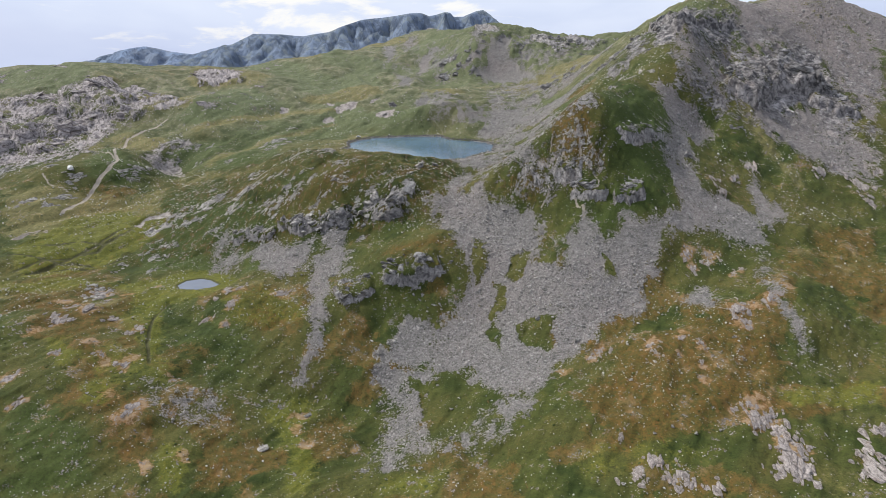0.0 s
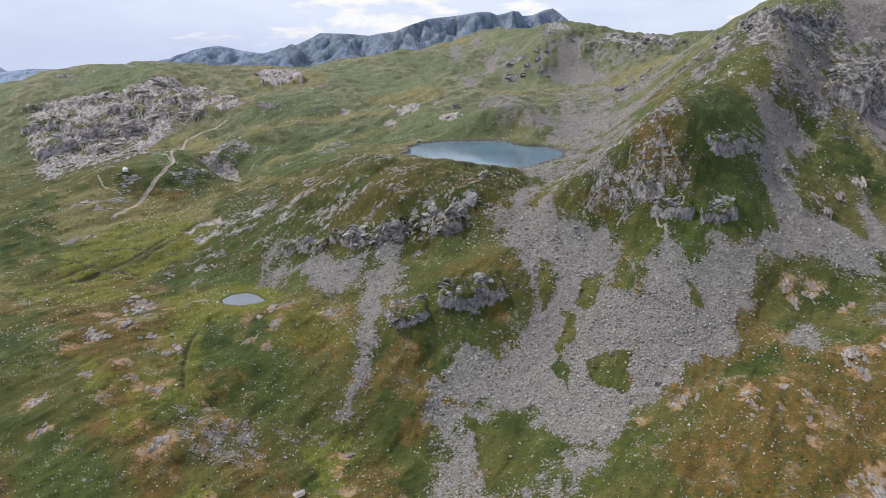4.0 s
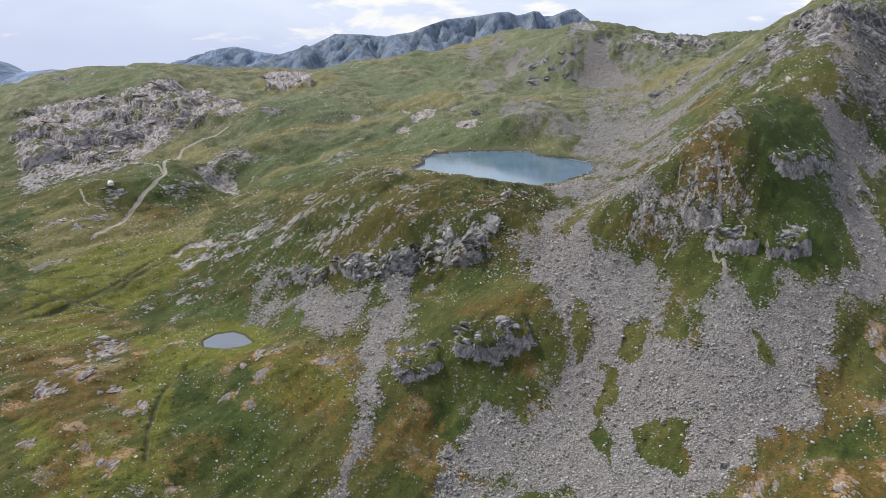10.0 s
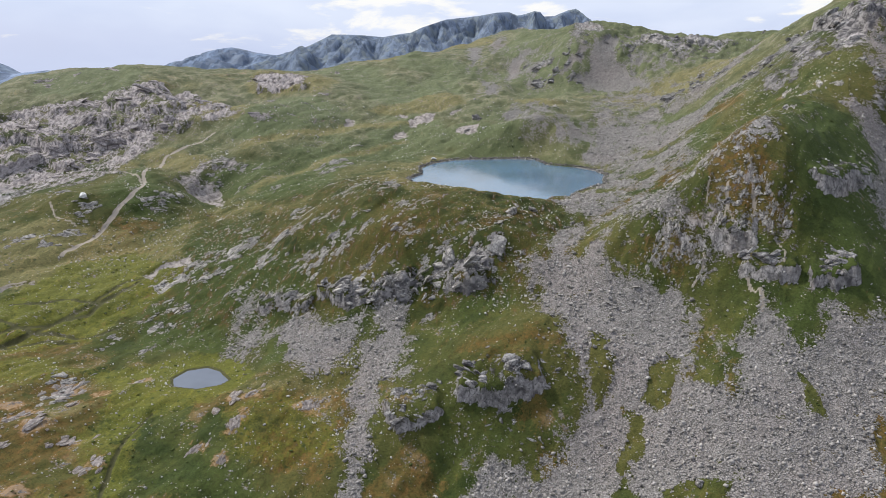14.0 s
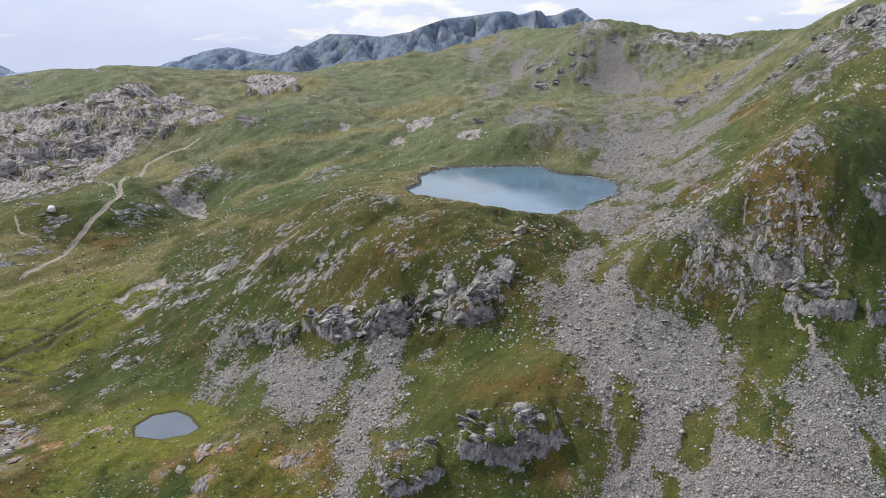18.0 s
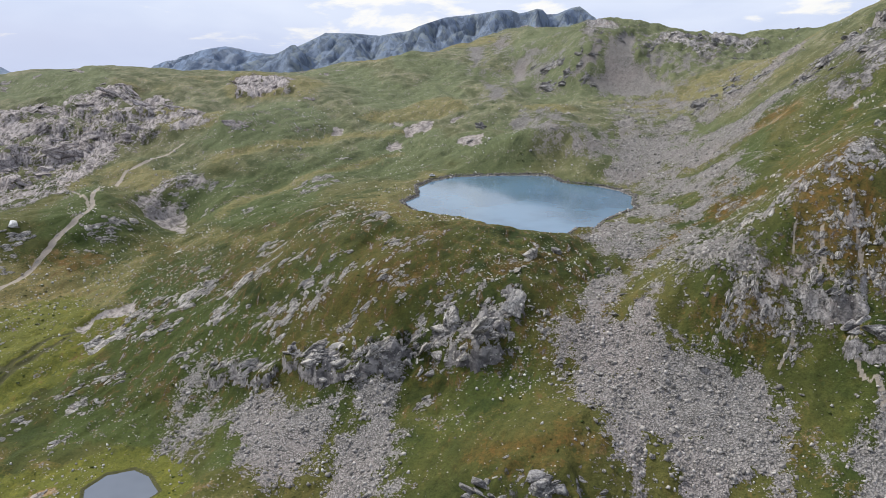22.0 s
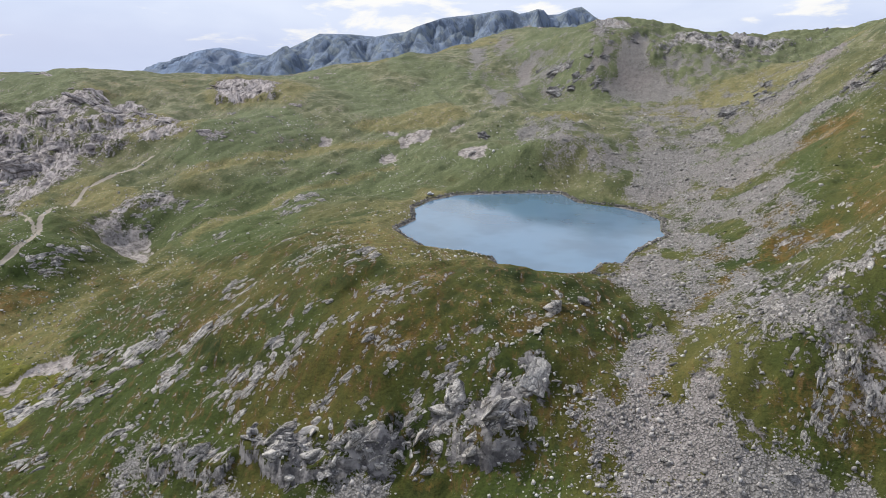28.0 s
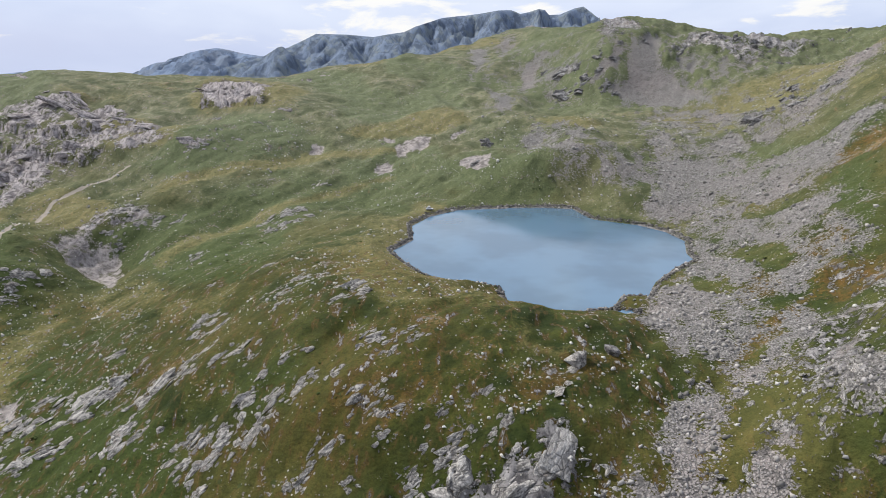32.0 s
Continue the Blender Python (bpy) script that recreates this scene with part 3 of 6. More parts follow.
zone("scree", 1.0, [(7, 489), (3, 471), (-2, 465), (-4, 455), (-4, 447), (-3, 440), (3, 434), (9, 428), (9, 415), (11, 407), (11, 402), (13, 395), (58, 395), (60, 408), (62, 417), (61, 426), (62, 432), (58, 437), (53, 436), (51, 430), (49, 432), (46, 438), (40, 440), (33, 440), (29, 442), (29, 450), (28, 458), (28, 466), (22, 462), (18, 456), (12, 461), (16, 480), (21, 489), (18, 499)])
zone("scree", 0.72, [(-3, 440), (-4, 455), (-7, 464), (-9, 456), (-7, 445), (-5, 434), (4, 424)])
zone("scree", 0.9, [(41, 478), (54, 500), (56, 478), (62, 470), (63, 462), (59, 459), (48, 461), (42, 466)])
zone("scree", 0.8, [(21, 489), (29, 508), (43, 520), (58, 546), (61, 529), (44, 504), (34, 500), (27, 492)])
zone("scree", 0.98, [(-125, 430), (-124, 442), (-121, 448), (-116, 446), (-106, 434), (-100, 434), (-94, 438), (-86, 439), (-85, 432), (-90, 423), (-88, 414), (-88, 403), (-94, 399), (-98, 403), (-109, 408), (-115, 412)])
zone("scree", 0.98, [(-79, 438), (-78, 442), (-72, 442), (-66, 431), (-63, 424), (-62, 410), (-59, 397), (-78, 400), (-80, 414), (-76, 421), (-75, 427)])
zone("scree", 0.95, [(-83, 406), (-83, 423), (-71, 436), (-68, 442), (-65, 436), (-71, 406), (-70, 380), (-69, 359), (-67, 338), (-69, 322), (-75, 321), (-74, 337), (-73, 353), (-77, 372)])
zone("scree", 0.52, [(-144, 426), (-142, 441), (-135, 451), (-125, 450), (-126, 430), (-131, 421), (-132, 411)])
zone("scree", 0.5, [(-153, 454), (-154, 469), (-149, 473), (-148, 460), (-146, 447)])
zone("scree", 0.95, [(151, 465), (166, 472), (177, 483), (175, 455), (184, 450), (196, 442), (198, 435), (201, 420), (193, 405), (180, 402), (174, 410), (162, 415), (152, 414), (140, 410), (140, 418), (152, 424), (155, 443), (155, 456)])
zone("scree", 0.85, [(159, 507), (175, 521), (180, 504), (178, 483), (154, 465), (154, 481)])
zone("scree", 0.85, [(223, 510), (218, 484), (211, 458), (205, 439), (198, 435), (201, 420), (214, 431), (229, 444), (222, 454), (220, 467), (224, 486), (226, 505)])
zone("scree", 0.72, [(193, 405), (188, 380), (184, 352), (179, 332), (178, 315), (175, 306), (174, 308), (176, 322), (178, 336), (179, 350), (182, 368), (188, 401)])
zone("scree", 0.9, [(144, 367), (152, 369), (148, 352), (142, 343), (136, 351)])
zone("scree", 0.9, [(166, 556), (186, 560), (205, 551), (208, 535), (189, 512), (175, 511), (167, 527)])
zone("scree", 0.85, [(246, 583), (288, 590), (341, 617), (347, 599), (339, 531), (293, 508), (274, 524), (262, 549)])
zone("scree", 0.85, [(298, 748), (384, 771), (410, 734), (428, 695), (396, 630), (354, 634), (366, 684), (338, 700), (292, 679), (284, 705)])
zone("scree", 1.0, [(79, 1035), (104, 1069), (91, 1002), (94, 984), (108, 960), (116, 926), (102, 923), (72, 942), (54, 959), (41, 963), (57, 977), (61, 992), (67, 1012)])
zone("scree", 1.0, [(-104, 1245), (-82, 1237), (-75, 1123), (-79, 1083), (-90, 1115)])
zone("scree", 0.95, [(-63, 1255), (-50, 1332), (-48, 1220), (-57, 1126), (-64, 1145)])
zone("scree", 0.95, [(-23, 1110), (-11, 1095), (-17, 1062), (-26, 1009), (-37, 1004), (-32, 1076)])
zone("scree", 0.85, [(41, 1079), (62, 1081), (60, 1022), (52, 1014), (45, 1028)])
zone("scree", 0.95, [(48, 1000), (62, 1004), (39, 982), (29, 973), (32, 984)])
zone("scree", 0.72, [(-66, 1008), (-48, 992), (-44, 928), (-57, 886)])
zone("scree", 0.62, [(-20, 863), (2, 857), (14, 837), (-5, 802), (-24, 837)])
zone("scree", 0.56, [(106, 1067), (122, 1075), (112, 1002), (98, 983)])
zone("scree", 0.74, [(44, 750), (66, 776), (95, 811), (110, 783), (146, 791), (168, 806), (251, 965), (185, 792), (149, 754), (133, 749), (104, 759), (98, 748), (108, 736), (125, 715), (143, 714), (170, 722), (152, 682), (138, 688), (121, 674), (107, 648), (100, 603), (92, 571), (81, 567), (65, 560), (52, 538), (40, 525), (27, 505), (20, 508), (15, 515), (17, 532), (9, 534), (16, 567), (32, 595), (44, 629), (49, 659), (45, 689), (36, 714)])
zone("grass", 0.9, [(62, 625), (70, 627), (73, 599), (73, 583), (64, 582), (59, 598)])
zone("grass", 0.9, [(82, 675), (100, 656), (97, 637), (83, 649), (75, 663)])
zone("grass", 0.8, [(36, 592), (49, 588), (41, 570), (35, 576)])
zone("rust", 0.9, [(109, 665), (126, 682), (136, 678), (128, 663), (110, 647)])
zone("rust", 0.8, [(19, 504), (38, 534), (52, 542), (79, 571), (84, 564), (58, 535), (40, 517), (26, 503)])
trail("path", 0.9, [(81, 458), (79, 450), (77, 447)])
trail("path", 0.9, [(90, 457), (90, 448), (95, 440), (99, 433), (97, 428)])
trail("path", 0.9, [(95, 454), (100, 442)])
trail("path", 2.0, [(88, 423), (87, 406), (81, 384)])
trail("path", 0.9, [(84, 434), (86, 422)])
trail("path", 1.2, [(80, 457), (80, 450), (81, 446)])
trail("path", 1.2, [(68, 444), (68, 439), (64, 434)])
trail("path", 1.2, [(55, 456), (59, 452), (60, 447)])
trail("path", 0.9, [(74, 464), (72, 456)])
trail("path", 1.0, [(89, 464), (90, 456), (91, 450)])
trail("path", 0.9, [(83, 434), (85, 423)])
trail("track", 1.2, [(-306, 628), (-316, 637)])
trail("stream", 2.4, [(-271, 415), (-264, 431), (-250, 444), (-241, 462), (-239, 494), (-226, 504)])
trail("stream", 2.4, [(-286, 436), (-270, 436), (-249, 433), (-230, 437), (-214, 444)])
trail("stream", 2.4, [(-262, 412), (-246, 428), (-229, 430)])
trail("stream", 2.4, [(-279, 452), (-260, 464), (-239, 464), (-234, 480)])
trail("stream", 1.5, [(-158, 372), (-161, 360), (-158, 346), (-153, 330), (-146, 312)])
trail("bare", 3.0, [(-297, 464), (-292, 471), (-284, 476)])
zone("rock", 0.57, [(-566, 808), (-533, 816), (-496, 829), (-474, 848), (-456, 875), (-416, 890), (-382, 887), (-331, 847), (-277, 788), (-279, 780), (-306, 787), (-316, 768), (-336, 761), (-349, 739), (-343, 697), (-330, 643), (-333, 597), (-360, 608), (-371, 585), (-365, 552), (-369, 548)])
zone("rock", 0.9, [(-334, 959), (-319, 977), (-277, 969), (-261, 927), (-275, 908), (-297, 892), (-316, 913)])
zone("rock", 0.62, [(264, 734), (288, 719), (293, 700), (266, 670), (229, 623), (210, 632), (189, 627), (213, 747)])
zone("rock", 0.8, [(260, 636), (307, 676), (351, 704), (365, 684), (335, 638), (348, 611), (325, 628), (303, 637), (264, 579), (247, 588)])
zone("rock", 0.6, [(171, 733), (187, 732), (227, 738), (177, 617), (158, 612), (145, 638)])
zone("rock", 0.55, [(188, 588), (222, 603), (238, 590), (209, 558), (192, 565)])
zone("rock", 0.6, [(343, 657), (366, 639), (358, 612), (332, 608)])
zone("rock", 0.33, [(-33, 389), (-31, 394), (-25, 397), (-6, 395), (-3, 390), (-12, 384), (-24, 383)])
zone("rock", 0.33, [(-66, 391), (-57, 393), (-43, 392), (-39, 386), (-43, 378), (-49, 372), (-59, 373)])
zone("rock", 0.33, [(83, 437), (92, 434), (102, 432), (101, 425), (88, 428)])
zone("rock", 0.33, [(110, 430), (118, 436), (125, 436), (128, 430), (118, 421), (111, 424)])
zone("rock", 0.33, [(120, 463), (138, 486), (162, 505), (149, 482), (124, 459)])
zone("rock", 0.62, [(-113, 458), (-99, 459), (-81, 457), (-68, 459), (-55, 462), (-49, 456), (-48, 446), (-66, 449), (-82, 444), (-107, 453)])
zone("rock", 0.62, [(-49, 463), (-36, 467), (-24, 455), (-32, 447), (-47, 449)])
zone("rust", 0.9, [(-34, 397), (-27, 400), (-17, 399), (-10, 396), (-18, 393), (-27, 393)])
zone("meadow", 0.9, [(-261, 403), (-295, 447), (-272, 463), (-255, 491), (-232, 503), (-213, 503), (-210, 475), (-217, 454), (-225, 430), (-246, 415)])
zone("meadow", 0.7, [(-141, 313), (-154, 332), (-161, 355), (-160, 372), (-162, 392), (-176, 408), (-187, 396), (-182, 369), (-170, 341)])
zone("dark_shaded_rock", 1.0, [(264, 734), (288, 719), (293, 700), (266, 670), (229, 623), (210, 632), (189, 627), (213, 747)])
zone("dark_shaded_rock", 1.0, [(260, 636), (307, 676), (351, 704), (365, 684), (335, 638), (348, 611), (325, 628), (303, 637), (264, 579), (247, 588)])
zone("dark_shaded_rock", 1.0, [(171, 733), (187, 732), (227, 738), (177, 617), (158, 612), (145, 638)])
zone("dark_shaded_rock", 1.0, [(343, 657), (366, 639), (358, 612), (332, 608)])
# knoll, crag and band faces: dark rock with overhang shade painted in
zone("dark_shaded_rock", 1.0, [(-33, 389), (-31, 394), (-25, 397), (-6, 395), (-3, 390), (-12, 384), (-24, 383)])
zone("dark_shaded_rock", 1.0, [(-66, 391), (-57, 393), (-43, 392), (-39, 386), (-43, 378), (-49, 372), (-59, 373)])
zone("dark_shaded_rock", 1.0, [(83, 437), (92, 434), (102, 432), (101, 425), (88, 428)])
zone("dark_shaded_rock", 1.0, [(110, 430), (118, 436), (125, 436), (128, 430), (118, 421), (111, 424)])
zone("dark_shaded_rock", 1.0, [(120, 463), (138, 486), (162, 505), (149, 482), (124, 459)])
zone("dark_shaded_rock", 1.0, [(-113, 458), (-99, 459), (-81, 457), (-68, 459), (-55, 462), (-49, 456), (-48, 446), (-66, 449), (-82, 444), (-107, 453)])
zone("bare", 1, [(-130, 832), (-121, 842), (-102, 844), (-102, 828), (-115, 821), (-124, 811)])
zone("bare", 1, [(-138, 801), (-125, 802), (-121, 788), (-136, 791)])
zone("bare", 1, [(-89, 854), (-79, 865), (-77, 862), (-86, 848)])
zone("bare", 1, [(-193, 830), (-182, 829), (-181, 817), (-189, 814)])
zone("bare", 1, [(-146, 845), (-132, 846), (-130, 840), (-144, 841)])
zone("bare", 1, [(-76, 790), (-57, 792), (-53, 768), (-71, 773)])
zone("dark_shaded_rock", 1.0, [(203, 736), (222, 759), (235, 755), (240, 743), (186, 616), (177, 627), (161, 646), (177, 683)])
zone("rock", 0.6, [(40, 1123), (82, 1111), (95, 1073), (86, 1050), (66, 1028), (44, 1029)])
zone("rock", 0.56, [(124, 1071), (221, 1019), (229, 996), (186, 968), (153, 955), (139, 1005)])
zone("rock", 0.62, [(162, 872), (155, 821), (138, 771), (134, 793)])
zone("rock", 0.62, [(122, 837), (127, 802), (119, 778), (112, 791)])
zone("rock", 0.6, [(-10, 1055), (21, 1012), (26, 1000), (0, 1009)])
zone("rock", 0.55, [(-16, 989), (10, 982), (12, 971), (-11, 980)])
zone("rust", 0.5, [(50, 1102), (102, 1079), (125, 1075), (113, 1042), (86, 1050), (55, 1034)])
zone("dark_shaded_rock", 1.0, [(-116, 463), (-70, 468), (-20, 472), (-20, 440), (-70, 438), (-118, 445)])
zone("scree", 0.8, [(280, 735), (300, 800), (420, 815), (560, 815), (560, 780), (428, 695), (411, 735), (330, 740)])


PATCHES = []


def patches(*places):
    """Bleached bare soil round low outcrops in the heath: x, y, width."""
    PATCHES.extend(places)


patches((-201, 336, 11), (-163, 342, 9), (-164, 337, 7), (-203, 382, 10), (-206, 362, 8), (-209, 356, 6), (-127, 384, 8), (-120, 386, 7), (-96, 383, 9), (-120, 366, 8))
patches((-131, 356, 6), (-119, 350, 5), (-132, 356, 5), (-204, 387, 9), (-205, 340, 9), (-194, 352, 12), (-194, 373, 7), (-179, 350, 9), (-176, 397, 7), (-198, 285, 9))
patches((-186, 269, 8), (-189, 306, 7), (-155, 306, 8), (-140, 278, 9), (-168, 311, 6), (-131, 304, 5), (-120, 369, 7), (74, 316, 9), (80, 321, 8), (103, 314, 10))
patches((103, 306, 7), (119, 316, 7), (126, 310, 7), (113, 303, 4), (122, 296, 5), (154, 336, 14), (153, 325, 10), (174, 343, 10), (180, 347, 8), (133, 268, 8))
patches((125, 264, 6), (136, 258, 10), (138, 244, 11), (142, 239, 10), (130, 254, 9), (146, 394, 10), (147, 384, 9), (158, 396, 8), (157, 389, 8), (168, 378, 5))
patches((174, 381, 5), (-164, 306, 8), (-154, 313, 8), (-141, 269, 8), (-151, 286, 8), (-110, 254, 8), (-71, 297, 8), (-62, 275, 8), (-68, 286, 8), (-209, 323, 8))
patches((-177, 320, 8), (-124, 280, 8), (-124, 247, 8), (106, 318, 8), (123, 323, 8), (162, 342, 8), (79, 321, 8), (137, 270, 8), (189, 355, 8), (119, 283, 8))
patches((58, 306, 8), (-214, 367, 8), (-187, 383, 8))


def covers(x, y):
    """Each cover's share, 0 to 1, at the places given."""
    calm = 1 - 0.6 * smooth(700, 900, y)
    wx, wy = x + 5.0 * calm * fbm(x, y, 11, 4, 21, 0.7), y + 7.0 * calm * fbm(x, y, 11, 4, 25, 0.7)
    out = {k: np.zeros(x.shape) for k in ("scree", "fringe", "dark_shaded_rock", "soil", "rock", "meadow", "bare", "grass", "rust", "fresh", "straw", "track", "path", "stream")}
    for layer, weight, ring in ZONES:
        bx, by = [p[0] for p in ring], [p[1] for p in ring]
        soft = {"scree": 4.0 + 0.006 * max(by), "rock": 2.5 + 0.008 * max(by), "grass": 2.5, "bare": 2.5}.get(layer, 9)
        k = (wx > min(bx) - soft) & (wx < max(bx) + soft) & (wy > min(by) - soft) & (wy < max(by) + soft)
        if k.any():
            v = weight * smooth(-soft, soft, inside(wx[k], wy[k], ring))
            out[layer][k] = np.maximum(out[layer][k], v)
        if layer == "scree":
            k = (x > min(bx) - 16) & (x < max(bx) + 16) & (y > min(by) - 16) & (y < max(by) + 16)
            out["fringe"][k] = np.maximum(out["fringe"][k], weight * smooth(-15, 3, inside(x[k], y[k], ring)))
    for layer, width, line in TRAILS:
        bx, by = [p[0] for p in line], [p[1] for p in line]
        k = (x > min(bx) - 12) & (x < max(bx) + 12) & (y > min(by) - 12) & (y < max(by) + 12)
        if k.any():
            qx, qy = x[k] + 1.2 * fbm(x[k], y[k], 14, 2, 31), y[k] + 3 * fbm(x[k], y[k], 14, 2, 35)
            out[layer][k] = np.maximum(out[layer][k], 1 - smooth(width * 0.35, width * 0.75, along(qx, qy, line)))
    for px, py, wide in PATCHES:
        k = (abs(x - px) < 2 * wide) & (abs(y - py) < 2 * wide)
        if k.any():
            out["soil"][k] = np.maximum(out["soil"][k], 1 - smooth(0.15 * wide, 0.75 * wide, np.hypot(wx[k] - px, (wy[k] - py) * 0.8)))
    shore = -inside(x, y, LAKE)
    out["scree"] = np.maximum(out["scree"], 0.62 * (1 - smooth(0.5, 3.5, shore)) * (shore > -6))
    spots = fbm(x, y, 24, 4, 41)
    pool = -inside(x, y, POND)
    out["meadow"] = np.maximum(out["meadow"], 0.9 * (1 - smooth(5, 18, pool)))
    out["stream"] = np.maximum(out["stream"], (1 - smooth(0.3, 1.3, pool)) * (pool > -8))
    s = np.clip(out["scree"] - 1.2 * out["grass"], 0, 1)
    streaks = fbm(x, y * 0.3, 7, 4, 43)
    out["scree"] = np.clip(s + 2.2 * s * (1 - s) * (0.8 * fbm(x, y, 8, 4, 42) + 1.3 * streaks) + 0.30 * s * np.minimum(0, streaks + 0.28) * smooth(480, 380, y), 0, 1)
    out["rock"] = np.clip(out["rock"] + 2.0 * out["rock"] * (1 - out["rock"]) * fbm(x, y * 0.6, 18, 4, 44), 0, 1)
    rugged = smooth(60, 110, x) * smooth(860, 930, y) * smooth(1160, 1100, y)
    out["rock"] = np.maximum(out["rock"], 0.62 * rugged * smooth(0.0, 0.4, fbm(x, y, 30, 3, 65)) * smooth(950, 1000, y))
    out["rugged"] = rugged
    out["dry"] = np.clip(smooth(50, 6, shore) * smooth(-20, -75, x) * 0.75 + 0.4 * smooth(0.15, 0.6, fbm(x, y, 38, 3, 45)), 0, 1)
    humps = hummocks(x, y) * smooth(600, 700, y)
    out["dry"] = np.clip(out["dry"] + 0.15 * smooth(-90, -160, x) * smooth(300, 380, y) * smooth(0.5, -0.2, spots), 0, 1)
    out["dry"] = np.clip(out["dry"] + 0.8 * smooth(0.08, 0.45, humps), 0, 1)
    out["fresh"] = np.maximum(out["fresh"], 0.75 * smooth(-0.02, -0.35, humps))
    out["dry"] = np.clip(np.maximum(out["dry"] - 0.6 * out["fresh"], out["straw"]), 0, 1)
    head = smooth(880, 950, y) * smooth(-80, 0, x)
    out["dry"] *= 1 - 0.75 * head
    out["fresh"] = np.maximum(out["fresh"], 0.62 * head)
    out["strata"] = smooth(425, 455, y) * smooth(640, 590, y) * smooth(30, 0, x) * smooth(-260, -200, x) + 0.6 * out["rust"]
    # how far the turf colour takes on painted distance haze
    out["hazed_turf"] = smooth(540, 900, y)
    out["gloomy"] = smooth(140, 190, x) * smooth(480, 560, y) * smooth(1000, 900, y)
    out["lime"] = smooth(-240, -275, x) * smooth(600, 660, y)
    out["heath"] = np.clip((0.44 + 0.58 * smooth(440, 330, y) - 0.2 * smooth(600, 750, y)) * smooth(-0.35, 0.40, spots + 0.35 * fbm(x, y, 90, 2, 47)), 0, 1)
    out["heath"] = np.clip(np.maximum(out["heath"], out["rust"]) - 0.8 * out["fresh"] - 0.6 * out["grass"], 0, 1)
    return out


def relief(x, y, c):
    """Small forms: stepped bedrock along the strike, hummocks in the turf, ripples in the scree."""
    s, t = x * 0.86 - y * 0.5, x * 0.5 + y * 0.86
    beds = 1 - np.abs(fbm(s, t * 0.35, 9, 4, 51)) * 2
    turf = fbm(x, y, 6, 3, 55) * 0.6 + fbm(s, t * 0.3, 16, 4, 57, 0.58) * 2.7 + fbm(s, t * 0.4, 6, 2, 58) * 0.5
    high = np.clip(smooth(860, 960, y) + smooth(170, 240, x) * smooth(470, 540, y), 0, 1)
    turf = turf + high * (1 - 2.2 * np.abs(fbm(x, y * 0.35, 48, 3, 61))) * 4.2 * smooth(-260, -120, x)
    turf = turf + c["rugged"] * (0.5 - np.abs(fbm(x, y, 30, 4, 67, 0.6))) * 14
    shore = smooth(2, 25, -inside(x, y, LAKE)) * smooth(2, 14, -inside(x, y, POND)) * smooth(0, 6, -inside(x, y, POOL))
    ledge = np.abs(((t * 0.11 + 1.5 * fbm(x, y, 40, 3, 63)) % 1.0) - 0.5) * 2
    lime = c["rock"] * smooth(-260, -300, x) * smooth(600, 680, y)
    far = 1 - 0.3 * smooth(700, 1000, y) * (1 - c["rock"])
    return shore * (turf * (1 - c["scree"]) * far + c["rock"] * (beds * 3.2 - 0.6) * far * (1 - 0.55 * c["gloomy"]) + lime * (smooth(0.2, 0.7, ledge) * 3.4 - 1.7 - 2.6 * beds) + c["scree"] * fbm(x, y, 5, 3, 59) * 0.55
                    - 1.6 * c["bare"] - 0.3 * c["track"] - 0.7 * c["stream"])


# ---- end of land ----

# ---- materials ----
def material(name):
    m = bpy.data.materials.new(name)
    m.use_nodes = True
    g = Graph(m.node_tree)
    where = g.node("ShaderNodeTexCoord").outputs["Object"]
    return m, g, where


def finish(g, colour, rough, height_value=None, depth=0.3, strength=0.6, spec=0.25):
    b = g.node("ShaderNodeBsdfPrincipled", {"Base Color": colour, "Roughness": rough, "Specular IOR Level": spec})
    if height_value is not None:
        bump = g.node("ShaderNodeBump", {"Height": height_value, "Distance": depth, "Strength": strength})
        g.feed(b.inputs["Normal"], bump.outputs[0])
    g.node("ShaderNodeOutputMaterial", {"Surface": b.outputs[0]})


